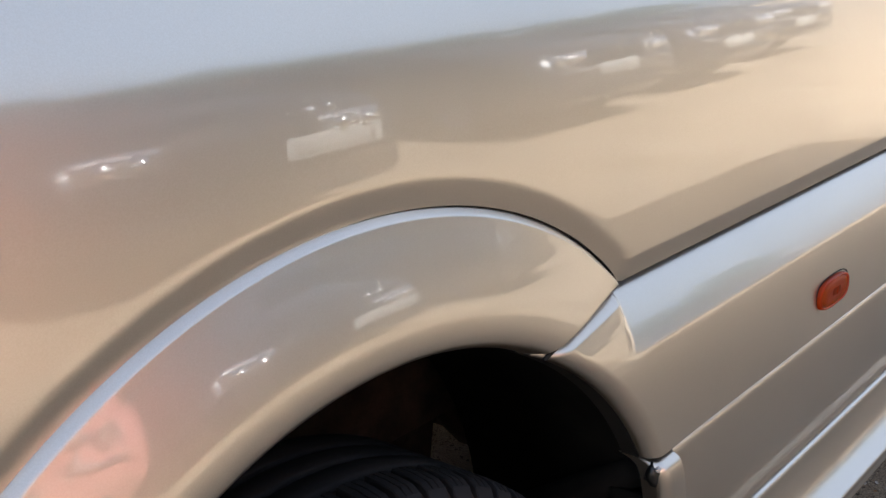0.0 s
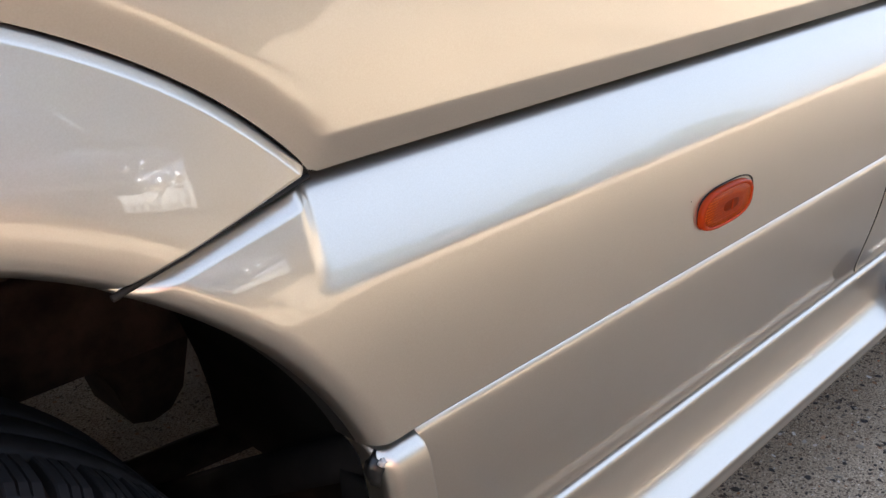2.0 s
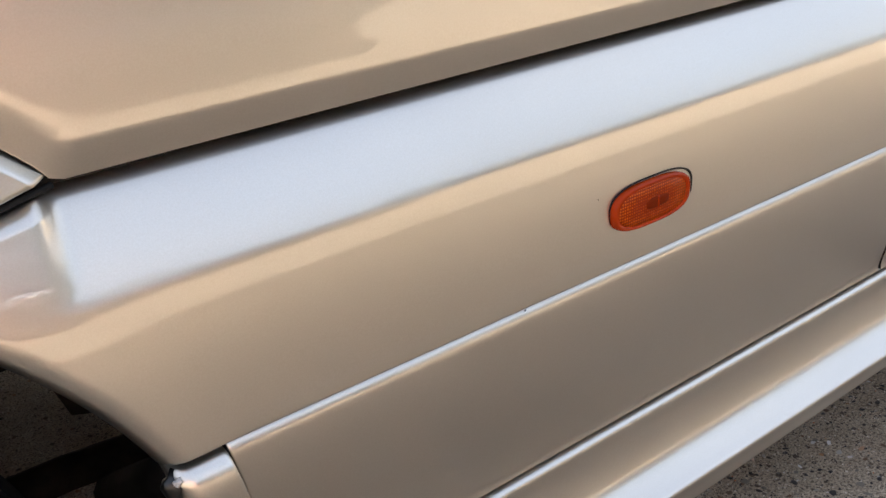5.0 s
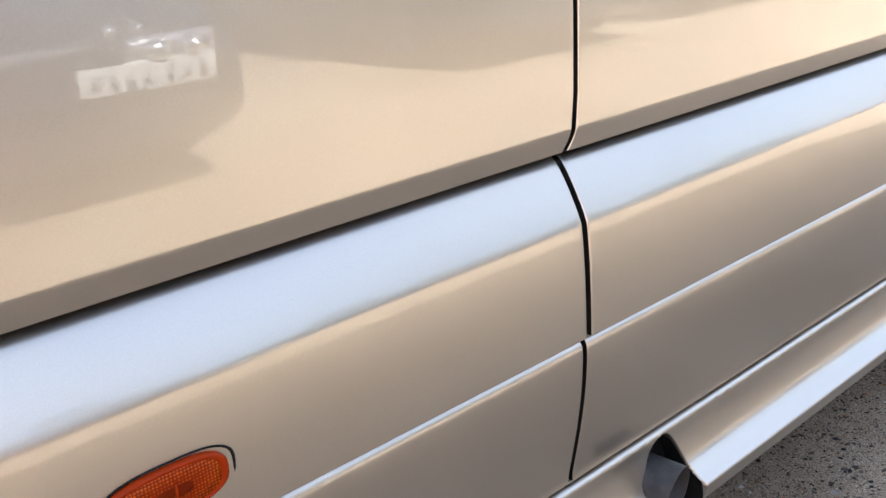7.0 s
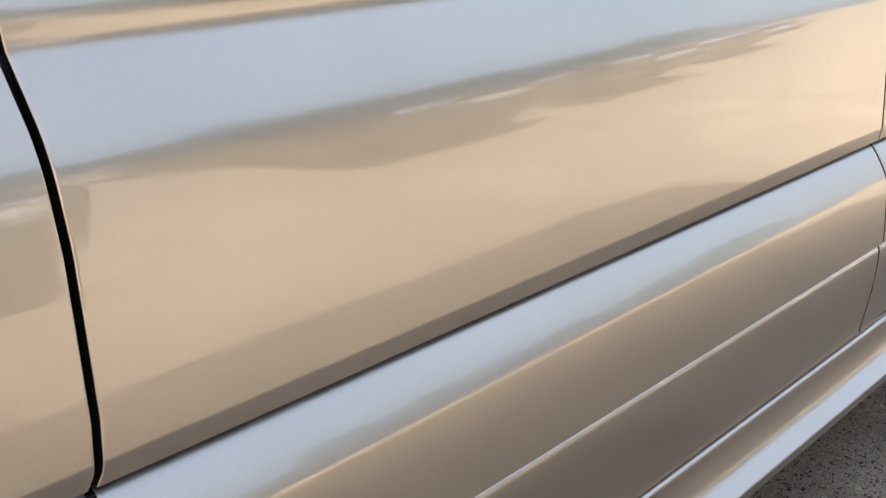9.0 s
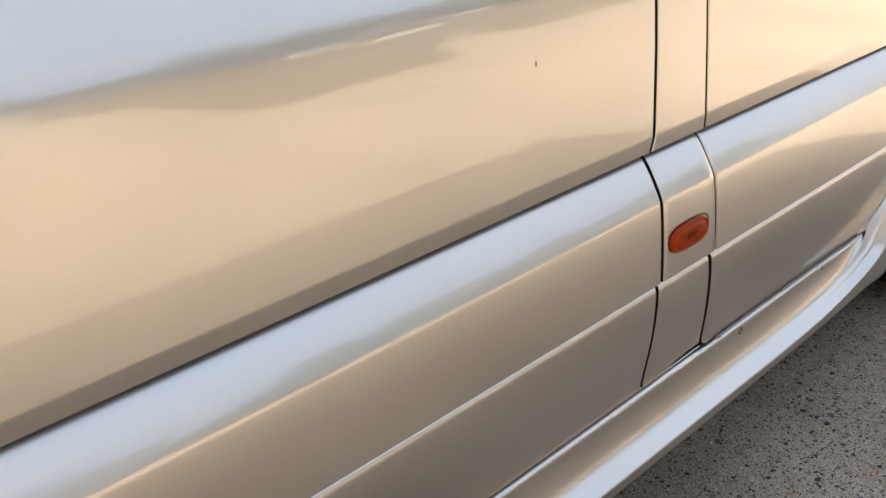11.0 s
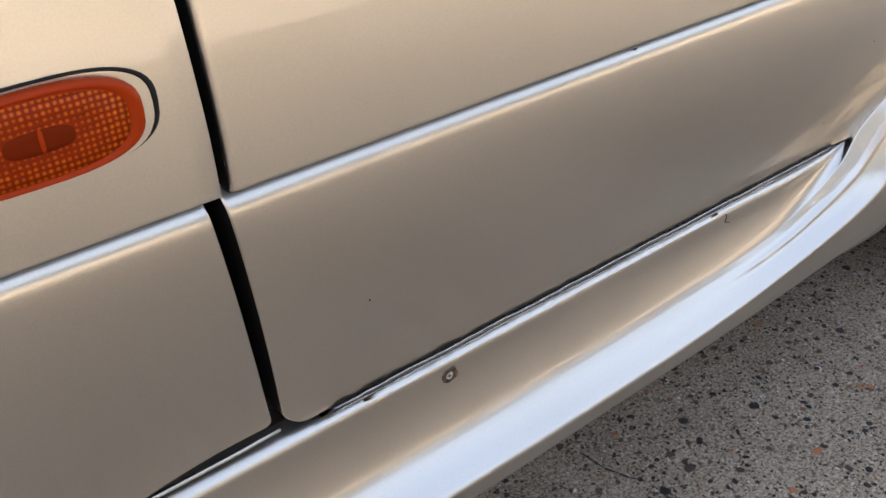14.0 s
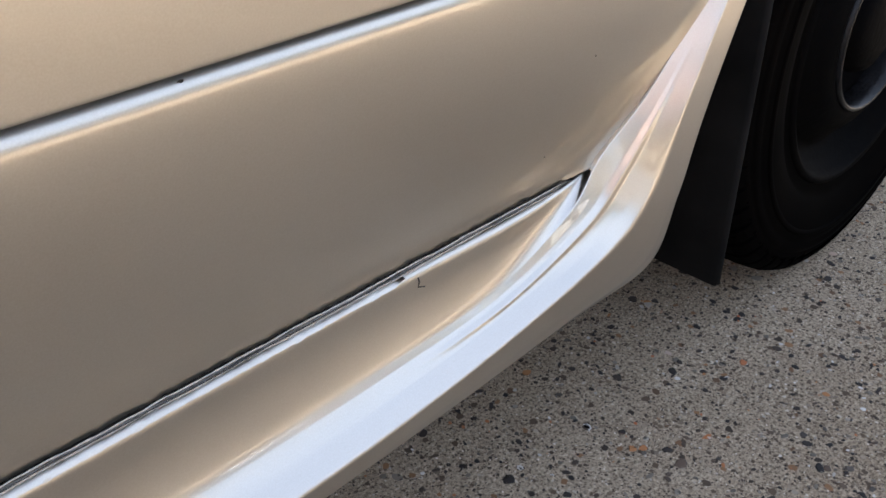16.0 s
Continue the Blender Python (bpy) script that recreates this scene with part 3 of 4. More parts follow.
# ---- wheel flares ----
def flare(name, inner, outer, centre, face, label):
    S = sorted(set([i / 70 for i in range(71)] + [i / 500 for i in range(30)]))
    T = [0, 0.01, 0.03, 0.06, 0.10, 0.15, 0.20, 0.26, 0.32, 0.38, 0.46, 0.55, 0.64, 0.73, 0.80, 0.85] + [0.86 + i * 0.005 for i in range(29)]
    shape = [(0, 0.020), (0.01, 0.008), (0.03, -0.002), (0.06, -0.010), (0.10, -0.014), (0.20, -0.0165), (0.32, -0.0168), (0.45, -0.0148), (0.64, -0.0108), (0.85, -0.0060), (1.0, -0.0030)]

    def place(s, t):
        a, b = inner(s), outer(s)
        x, z = a[0] + t * (b[0] - a[0]), a[1] + t * (b[1] - a[1])
        y = face + interp(t, shape)
        wide = math.hypot(b[0] - a[0], b[1] - a[1])
        rim = max(0.0, 1 - (1 - t) * wide / 0.0125)
        y += 0.0112 * rim ** 1.3
        y += fillet(s * 1.6, 0.0025)
        near = 1 - smooth_step(0.0, 0.20, s)
        y += near * (0.0015 * t)
        return (x, y, z)
    return field(name, place, S, T, PAINT, van, label, 0.024, False)


def rear_inner(s):
    a = math.atan2(0.757 - LIP_C[1], -1.190 - LIP_C[0])
    a += s * (math.pi + 0.05 - a)
    return (LIP_C[0] + LIP_R * math.cos(a), LIP_C[1] + LIP_R * math.sin(a))


def rear_outer(s):
    a = math.atan2(TIP[1] + 0.002 - ARC_C[1], TIP[0] - 0.003 - ARC_C[0])
    a += s * (math.pi + 0.05 - a)
    r = ARC_R + 0.0025 + 0.0025 * smooth_step(0.0, 0.10, s)
    return (ARC_C[0] + r * math.cos(a), ARC_C[1] + r * math.sin(a))


flare("rear_flare", rear_inner, rear_outer, LIP_C, -0.008, "moulded flare over the rear wheel")


def front_inner(s):
    a = math.atan2(0.745 - FRONT_C[1], 2.955 - FRONT_C[0])
    a *= 1 - s
    return (FRONT_C[0] + FRONT_R * math.cos(a), FRONT_C[1] + FRONT_R * math.sin(a))


def front_outer(s):
    a = math.atan2(0.786 - FRONT_C[1], 2.668 - FRONT_C[0])
    a *= 1 - s
    return (FRONT_C[0] + FRONT_ARC * math.cos(a), FRONT_C[1] + FRONT_ARC * math.sin(a))


flare("front_flare", front_inner, front_outer, FRONT_C, -0.004, "moulded flare over the front wheel")


# ---- dark seals behind the joints ----
def seal(x0, z0, x1, z1, y=0.030, name="door_seal"):
    part(name, box(x0, y, z0, x1, y + 0.012, z1, 0.002), SEAL, van)


for sx in (SEAM_A, SEAM_B, SEAM_C - 0.003, SEAM_D):
    seal(sx - 0.03, 0.790, sx + 0.03, 1.165, 0.018)
for sx in (SEAM_A, SEAM_B, SEAM_C):
    seal(sx - 0.03, 0.57, sx + 0.04, 0.775, 0.012)
    seal(sx - 0.025, 0.356, sx + 0.06, 0.56, 0.057)
seal(-1.02, 0.766, SEAM_D + 0.2, 0.800, 0.026, "waist_seal")
seal(-0.99, 0.552, 2.70, 0.578, 0.014, "joint_seal")
seal(-0.90, 0.338, 2.50, 0.376, 0.053, "sill_seal")
part("joint_seal", tube([(TIP[0] + 0.004, 0.002, TIP[1] + 0.001), (-1.085, -0.006, 0.7755), (-1.135, -0.010, 0.7640), (-1.184, -0.013, 0.7535)], 0.0024, 8), SEAL, van)
# dark inner panel behind the flare joint
rows = []
for k in range(41):
    a = math.radians(38 + k * 3.0)
    rows.append([(ARC_C[0] + r * math.cos(a), y, ARC_C[1] + r * math.sin(a)) for r, y in ((ARC_R - 0.045, 0.016), (ARC_R + 0.06, 0.016), (ARC_R + 0.06, 0.024), (ARC_R - 0.045, 0.024))])
part("flare_seal", loft(rows, close=True), SEAL, van)

# ---- the rest of the shell ----
def shell_ring(x, roof, low=0.42):
    pts = [(upper_y(1.40) + 0.010, 1.40), (upper_y(1.40) + 0.08, 0.30 + 0.6 * roof), (0.20, roof - 0.10), (0.30, roof - 0.03), (0.48, roof), (1.0, roof + 0.02), (1.52, roof), (1.70, roof - 0.03), (1.80, roof - 0.10), (1.90, 1.40), (1.97, 1.05), (1.98, 0.60), (1.95, low), (1.93, 0.11), (1.90, 0.11), (1.90, low)]
    return [(x, y, z) for y, z in pts]


rows = [shell_ring(REAR - 0.02, 2.05), shell_ring(REAR, 2.15), shell_ring(0.5, 2.17), shell_ring(3.0, 2.15), shell_ring(3.35, 2.10)]
shell = part("body_shell", loft(rows), PAINT, van, "plain roof and far side of the van")
part("rear_panel", box(REAR - 0.03, 0.02, 0.18, REAR, 1.95, 2.08, 0.01), PAINT, van)
bm = loft([[(3.36, 0.22, 2.06), (3.36, 1.78, 2.06)], [(3.95, 0.14, 1.35), (3.95, 1.86, 1.35)], [(4.20, 0.12, 1.20), (4.20, 1.88, 1.20)], [(4.25, 0.02, 0.80), (4.25, 1.97, 0.80)], [(4.25, 0.02, 0.35), (4.25, 1.97, 0.35)]])
part("front_end", bm, PAINT, van, "sloping front of the van")
for y0, y1, y2 in ((0.16, 0.20, 0.10), (1.84, 1.80, 1.90)):
    bm = loft([[(3.34, y2 + dy, 1.30), (3.34, y0 + dy, 1.70), (3.34, y1 + dy, 2.08), (3.40, y1 + dy, 2.03), (3.72, y0 + dy, 1.64), (4.00, y0 + dy, 1.33), (4.24, y2 + dy, 1.16), (4.24, y2 + dy, 1.0)] for dy in (-0.01, 0.01)], close=True)
    part("cab_side", bm, PAINT, van)
part("floor_pan", box(-0.80, 0.10, 0.46, 2.62, 1.93, 0.50, 0.004), CHASSIS, van)
part("floor_pan", box(REAR, 0.30, 0.66, -0.80, 1.95, 0.70, 0.004), CHASSIS, van)
part("floor_pan", box(2.60, 0.40, 0.66, 4.25, 1.95, 0.70, 0.004), CHASSIS, van)
part("rear_lower_panel", box(REAR, -0.01, 0.22, -1.86, 0.03, 0.785, 0.006), PAINT, van)
part("nose_lower_panel", box(3.72, 0.0, 0.30, NOSE, 0.04, 0.785, 0.006), PAINT, van)

# inner wings
def inner_wing(c, r, a0, a1, deep):
    rows = []
    for k in range(33):
        a = radians(a0 + (a1 - a0) * k / 32)
        rows.append([(c[0] + rr * math.cos(a), y, c[1] + rr * math.sin(a)) for rr, y in ((r + 0.012, 0.004), (r + 0.03, 0.05), (r + 0.035, deep), (r + 0.05, deep), (r + 0.05, 0.05), (r + 0.03, 0.004))])
    return loft(rows, close=True)


part("arch_liner", inner_wing(LIP_C, LIP_R, 2, 185, 0.34), LINER, van, "dirty black rear arch liner")
part("arch_liner", inner_wing(FRONT_C, FRONT_R, -5, 150, 0.50), LINER, van, "black front arch liner")
part("inner_wing", box(2.62, 0.42, 0.18, 3.60, 0.46, 0.95, 0.01), LINER, van)
part("inner_wing", box(2.66, 0.055, 0.225, 2.675, 0.46, 0.72, 0.005), LINER, van)
part("inner_wing", box(REAR, 0.46, 0.585, -0.80, 0.50, 0.70, 0.004), LINER, van)
# the first is an added sheet that blackens the gap between leg and tyre
part("black_flap", box(2.722, -0.010, 0.145, 2.734, 0.30, 0.56, 0.004), LINER, van, "black sheet added to darken the gap behind the front wheel")
part("black_flap", box(-0.985, 0.000, 0.14, -0.977, 0.066, 0.50, 0.003), LINER, van, "black rubber mud flap")
part("chassis_rail", box(REAR, 0.44, 0.47, 3.6, 0.53, 0.60, 0.008), CHASSIS, van, "rust-brown chassis rail")
part("chassis_rail", box(REAR, 1.40, 0.47, 3.6, 1.49, 0.60, 0.008), CHASSIS, van)
bm = loft([[(-1.030, y, 0.50), (-0.890, y, 0.50), (-0.900, y, 0.455), (-0.915, y, 0.400), (-0.935, y, 0.378), (-0.960, y, 0.372), (-0.985, y, 0.380), (-0.998, y, 0.43)] for y in (0.46, 0.468, 0.55, 0.558)], close=True)
part("bump_stop", bm, CHASSIS, van, "hanging bump-stop bracket")
bm = loft([[(-0.840, y, 0.50), (-0.57, y, 0.50), (-0.57, y, 0.30), (-0.71, y, 0.312), (-0.77, y, 0.345), (-0.812, y, 0.40), (-0.836, y, 0.445)] for y in (0.47, 0.478, 0.53, 0.538)], close=True)
part("outrigger", bm, CHASSIS, van, "dark chassis outrigger")
# unseen boxes added to keep light from getting under the van
part("under_light_block", box(-0.55, 0.62, 0.20, 1.30, 1.30, 0.46, 0.04), CHASSIS, van, "unseen dark block added under the floor to stop light")
part("under_light_block_front", box(1.60, 0.80, 0.22, 3.40, 1.20, 0.50, 0.06), CHASSIS, van)
part("nose_light_block", box(4.22, 0.02, 0.20, 4.32, 1.96, 0.52, 0.03), PAINT, van)
# added dark brown sheet that covers the ground ahead of the rear wheel
SHEET_BROWN = rusty("sheet_dark_brown", (0.011, 0.0075, 0.0055), (0.030, 0.019, 0.013), 0.95, 9, 0.05)
rows = []
for i in range(25):
    y = 0.060 + 0.40 * i / 24
    top = 0.492 - 0.62 * (y - 0.060)
    x = -0.958 + 0.010 * math.sin(i * 0.5)
    rows.append([(x, y, 0.030), (x, y, top), (x + 0.006, y, top), (x + 0.006, y, 0.030)])
brown_sheet = part("dark_brown_sheet", loft(rows, close=True), SHEET_BROWN, van, "dark brown sheet added ahead of the rear wheel")
part("stay", tube([(-0.962, 0.020, 0.530), (-0.962, 0.25, 0.390), (-0.962, 0.480, 0.246)], 0.022, 10), LINER, brown_sheet, "black steel stay")
part("leaf_spring", tube([(-1.90, 0.50, 0.39), (-1.45, 0.50, 0.285), (-1.0, 0.50, 0.285), (-0.55, 0.50, 0.250)], 0.024, 8), CHASSIS, van)
part("rear_axle", tube([(-1.46, 0.15, 0.355), (-1.46, 0.85, 0.355), (-1.46, 1.80, 0.355)], 0.05, 14), CHASSIS, van)


# ---- wheels ----
def wheel(x, y, r=0.340, rubber=TYRE, tread=TREAD, label="dusty black all-season tyre"):
    """A steel wheel, its outer side towards -y, with a block-tread tyre."""
    w = new("wheel")
    w.parent, w.location = van, (x, y, r)
    bpy.context.view_layer.update()
    k = r / 0.356
    prof = [(0.205, 0.030), (0.212, 0.012), (0.222, 0.006), (0.232, 0.008), (0.240, 0.002), (0.262, -0.004), (0.285, -0.007), (0.300, -0.006), (0.303, -0.0045), (0.306, -0.006), (0.316, -0.004), (0.3185, -0.0015), (0.321, -0.003), (0.330, 0.002), (0.338, 0.008), (0.343, 0.016), (0.346, 0.032), (0.347, 0.11), (0.346, 0.188), (0.343, 0.204), (0.330, 0.218), (0.29, 0.226), (0.24, 0.218), (0.205, 0.19)]
    tyre = part("tyre", lathe([(a * k, b) for a, b in prof], 120), rubber, w, label)
    # shoulder blocks, sharing one mesh
    n = 60
    half = math.pi / n * 0.76
    bmb = bmesh.new()
    ring = [(0.3300, -0.0012), (0.3385, 0.0015), (0.3480, 0.0085), (0.3535, 0.0190), (0.3560, 0.040), (0.3560, 0.060)]
    cols = []
    for f in (-1, -0.93, -0.40, -0.36, -0.28, -0.24, 0.24, 0.28, 0.36, 0.40, 0.93, 1):
        sipe = 0.006 if abs(abs(f) - 0.32) < 0.05 else 0.0
        edge = 0.002 if abs(f) == 1 else 0.0
        col = []
        for i, (a, b) in enumerate(ring):
            ang = half * f + 0.10 * max(0.0, b - 0.004)  # the grooves slant across the tread
            q = (a - (sipe if i > 2 else 0) - edge) * k
            col.append(bmb.verts.new((q * math.sin(ang), b, q * math.cos(ang))))
        ang = half * f
        col.append(bmb.verts.new((0.336 * k * math.sin(ang + 0.0056), 0.060, 0.336 * k * math.cos(ang + 0.0056))))
        cols.append(col)
    for a, b in zip(cols, cols[1:]):
        for i in range(len(a) - 1):
            bmb.faces.new((a[i], b[i], b[i + 1], a[i + 1]))
    for col in (cols[0], cols[-1]):
        low = [bmb.verts.new((v.co.x * 0.955, v.co.y, v.co.z * 0.955)) for v in col[:-1]]
        for i in range(len(low) - 1):
            bmb.faces.new((col[i], col[i + 1], low[i + 1], low[i]))
    bmesh.ops.recalc_face_normals(bmb, faces=bmb.faces)
    # moulded square on the shoulder
    for (f0, q0), (f1, q1) in (((-0.5, 0.3), (0.5, 0.38)), ((-0.5, 0.82), (0.5, 0.9)), ((-0.5, 0.3), (-0.42, 0.9)), ((0.42, 0.3), (0.5, 0.9))):
        quad = []
        for f, q in ((f0, q0), (f1, q0), (f1, q1), (f0, q1)):
            a_, b_ = 0.3300 + 0.0085 * q + 0.0002, -0.0012 + 0.0027 * q - 0.0009
            quad.append(bmb.verts.new((a_ * k * math.sin(half * f), b_, a_ * k * math.cos(half * f))))
        bmb.faces.new(quad)
    first = part("tread_block", bmb, tread, w, smooth=False)
    for i in range(1, n):
        c = new("tread_block", first.data)
        c.parent = w
        c.matrix_basis = Matrix.Rotation(2 * math.pi * i / n, 4, "Y")
    part("sidewall_rib", lathe([(q * k, b) for q, b in ((0.2815, -0.006), (0.283, -0.0090), (0.2895, -0.0086), (0.291, -0.005))], 120), rubber, w)
    for i in range(9):
        bm = box(-0.011 + 0.002 * (i % 3), -0.0066, -0.012, 0.010, -0.004, 0.012, 0.001, 1)
        bmesh.ops.translate(bm, verts=bm.verts, vec=(0, 0.0012, 0.262 * k))
        bmesh.ops.rotate(bm, verts=bm.verts, cent=(0, 0, 0), matrix=Matrix.Rotation(0.25 + i * 0.115 + (0.12 if i > 4 else 0), 3, "Y"))
        part("raised_mark", bm, rubber, w)
    # centre ribs
    for y0, y1 in ((0.068, 0.104), (0.112, 0.148), (0.156, 0.200)):
        part("tread_rib", lathe([(0.340 * k, y0), (0.354 * k, y0 + 0.001), (0.3565 * k, y0 + 0.004), (0.3565 * k, y1 - 0.004), (0.354 * k, y1 - 0.001), (0.340 * k, y1)], 120), tread, w)
    part("rim", lathe([(0.209, 0.022), (0.210, 0.006), (0.205, 0.001), (0.199, 0.004), (0.195, 0.016), (0.187, 0.020), (0.184, 0.030), (0.178, 0.033), (0.174, 0.044), (0.160, 0.036), (0.135, 0.012), (0.118, 0.002), (0.110, 0.004), (0.104, 0.020), (0.098, 0.046), (0.070, 0.050), (0.068, 0.064), (0.0, 0.064)], 96), STEEL, w, "black steel rim, darkened for the shade in the arch")
    part("hub_ring", lathe([(0.1115, 0.004), (0.1110, -0.001), (0.1080, -0.003), (0.1045, -0.001), (0.1025, 0.010), (0.1000, 0.030)], 72), CHROME, w, "polished lip round the hub opening, darkened for shade")
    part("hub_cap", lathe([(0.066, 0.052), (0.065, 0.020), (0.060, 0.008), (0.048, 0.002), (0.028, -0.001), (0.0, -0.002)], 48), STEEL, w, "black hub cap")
    for i in range(6):
        a = 2 * math.pi * i / 6 + 0.3
        bm = lathe([(0.0, -0.006), (0.007, -0.006), (0.0095, -0.002), (0.0095, 0.03)], 6)
        bmesh.ops.translate(bm, verts=bm.verts, vec=(0.083 * math.sin(a), 0.034, 0.083 * math.cos(a)))
        part("wheel_nut", bm, STEEL, w)
    part("brake_drum", lathe([(0.165, 0.06), (0.165, 0.19), (0.0, 0.19)], 48), CHASSIS, w)
    return w


WHEEL_REAR, WHEEL_FRONT = (-1.405, 0.026), (3.098, 0.018)
rear_wheel = wheel(*WHEEL_REAR)
wheel(*WHEEL_FRONT, rubber=TYRE_SHADED, tread=TYRE_SHADED, label="front tyre, near black for the shade in its arch")
for x in (-1.405, 3.098):
    copy_thing(rear_wheel, Matrix.Translation((x, 1.94, 0.340)) @ Matrix.Rotation(math.pi, 4, "Z"))


# ---- side marker lamps ----
def stadium(w, h, n=48, power=2.9):
    out = []
    for k in range(n):
        a = 2 * math.pi * k / n
        c, s_ = math.cos(a), math.sin(a)
        out.append((w / 2 * math.copysign(abs(c) ** (2 / power), c), h / 2 * math.copysign(abs(s_) ** (2 / power), s_)))
    return out


def dome(w, h, levels, n=48):
    """Nested ovals, rows of (share of the size, depth), closed by a face at the last."""
    bm = bmesh.new()
    rings = [[bm.verts.new((x * f, y, z * f) if f > 0 else (0, y, 0)) for x, z in stadium(w - (1 - f) * 0.0, h, n)] for f, y in levels]
    for a, b in zip(rings, rings[1:]):
        for k in range(n):
            j = (k + 1) % n
            bm.faces.new((a[k], a[j], b[j], b[k]))
    bm.faces.new(rings[-1])
    bmesh.ops.recalc_face_normals(bm, faces=bm.faces)
    return bm


def marker(x, y, z, lean):
    lamp = new("side_marker")
    lamp.parent = van
    lamp.matrix_basis = Matrix.Translation((x, y, z)) @ Matrix.Rotation(radians(lean), 4, "X")
    bpy.context.view_layer.update()
    part("socket", dome(0.1180, 0.0500, [(0.97, 0.006), (1.0, -0.0004), (0.985, -0.0010), (0.95, -0.0008), (0.94, 0.004), (0.5, 0.004)]), SEAL, lamp, "dark gap round the lamp")
    lens = part("lens", dome(0.1080, 0.0450, [(0.99, 0.004), (1.0, -0.003), (0.985, -0.0055), (0.95, -0.0070), (0.90, -0.0070), (0.865, -0.0058), (0.85, -0.0056), (0.84, -0.0060)]), AMBER_RIM, lamp, "amber plastic lens")
    face = part("reflector", dome(0.1080 * 0.86, 0.0450 * 0.84, [(1.0, -0.0040), (0.985, -0.0062), (0.6, -0.0068), (0.3, -0.0070)]), AMBER, lamp, "ribbed amber reflector")
    for o in (lens, face):
        o.location.x -= 0.0036
    for dx, w, mat in ((0.001, 0.034, BULB), (0.0020, 0.0026, AMBER_RIM)):
        up = 0.0 if mat == BULB else 0.0006
        bm = dome(w, 0.0125, [(1.0, -0.0064 - up), (0.9, -0.0073 - up), (0.5, -0.0075 - up)], 20)
        bmesh.ops.translate(bm, verts=bm.verts, vec=(dx, 0, 0))
        part("bulb" if mat == BULB else "filament", bm, mat, lamp)
    return lamp


MARKER_Z = 0.627
marker(-0.512, interp(MARKER_Z, STRIP) + 0.0005, MARKER_Z, 4)
marker(1.7245, interp(0.632, STRIP) + 0.0005, 0.632, 3)

# ---- exhaust tail pipe in the skirt's notch ----
bm = bmesh.new()
axis = Vector((0.22, -0.95, -0.16)).normalized()
u = axis.orthogonal().normalized()
w = axis.cross(u)
start = Vector((0.178, -0.010, 0.267)) - axis * 0.1135
rows = []
for d, r in ((0.0, 0.0385), (0.05, 0.0390), (0.112, 0.0395), (0.1135, 0.0388), (0.112, 0.0378), (0.01, 0.0375)):
    rows.append([bm.verts.new(start + axis * d + r * (math.cos(2 * math.pi * i / 40) * u + math.sin(2 * math.pi * i / 40) * w)) for i in range(40)])
for a, b in zip(rows, rows[1:]):
    for i in range(40):
        bm.faces.new((a[i], a[(i + 1) % 40], b[(i + 1) % 40], b[i]))
bmesh.ops.recalc_face_normals(bm, faces=bm.faces)
part("exhaust_pipe", bm, PIPE, van, "dull grey steel exhaust tail pipe")
bm = bmesh.new()
bm.faces.new([bm.verts.new(start + axis * 0.012 + 0.0376 * (math.cos(2 * math.pi * i / 40) * u + math.sin(2 * math.pi * i / 40) * w)) for i in range(40)])
part("exhaust_soot", bm, PIPE_IN, van)
rows = []
for i in range(61):
    v = 1 - abs(i - 30) / 30
    px = 0.192 - 0.0545 * (1 - v ** 2.6) ** (1 / 2.4) if i < 30 else 0.192 + 0.0505 * (1 - v ** 1.9) ** (1 / 1.7)
    pz = 0.200 + 0.137 * v
    y0 = max(interp(pz, SKIRT), -0.010) + 0.002
    rows.append([(px, y0, pz), (px, 0.085, pz)])
part("notch_liner", loft(rows, caps=False), SEAL, van)
part("exhaust_shroud", box(0.139, 0.050, 0.215, 0.245, 0.078, 0.330, 0.004), SEAL, van, "black inside of the exhaust cut-out")

# ---- torn sealant, trim bead, chips ----
random.seed(4)


def ragged(name, x0, x1, lines, mat, label, tear, n=420, seed=0.0, wave=0.0):
    """A torn strip along the sill joint: lines are rows of (y, z) from its upper edge to its lower one."""
    bm = bmesh.new()
    cols = []
    for i in range(n + 1):
        x = x0 + (x1 - x0) * i / n
        fade = smooth_step(0, 0.03, i / n) * smooth_step(1, 0.97, i / n)
        up = noise.noise(Vector((x * 60, seed, 0))) * 0.5 + noise.noise(Vector((x * 220, seed, 4))) * 0.5
        dn = noise.noise(Vector((x * 34, seed, 8))) * 0.6 + noise.noise(Vector((x * 160, seed, 12))) * 0.6
        m = len(lines) - 1
        sway = wave * (noise.noise(Vector((x * 22, seed, 20))) + 0.5 * noise.noise(Vector((x * 75, seed, 24))))
        cols.append([bm.verts.new((x, y, sway + lines[m // 2][1] + (z - lines[m // 2][1]) * max(0.12, fade * (1 + tear * (up if j < m / 2 else dn))))) for j, (y, z) in enumerate(lines)])
    for a, b in zip(cols, cols[1:]):
        for j in range(len(lines) - 1):
            bm.faces.new((a[j], a[j + 1], b[j + 1], b[j]))
    bmesh.ops.recalc_face_normals(bm, faces=bm.faces)
    return part(name, bm, mat, van, label)


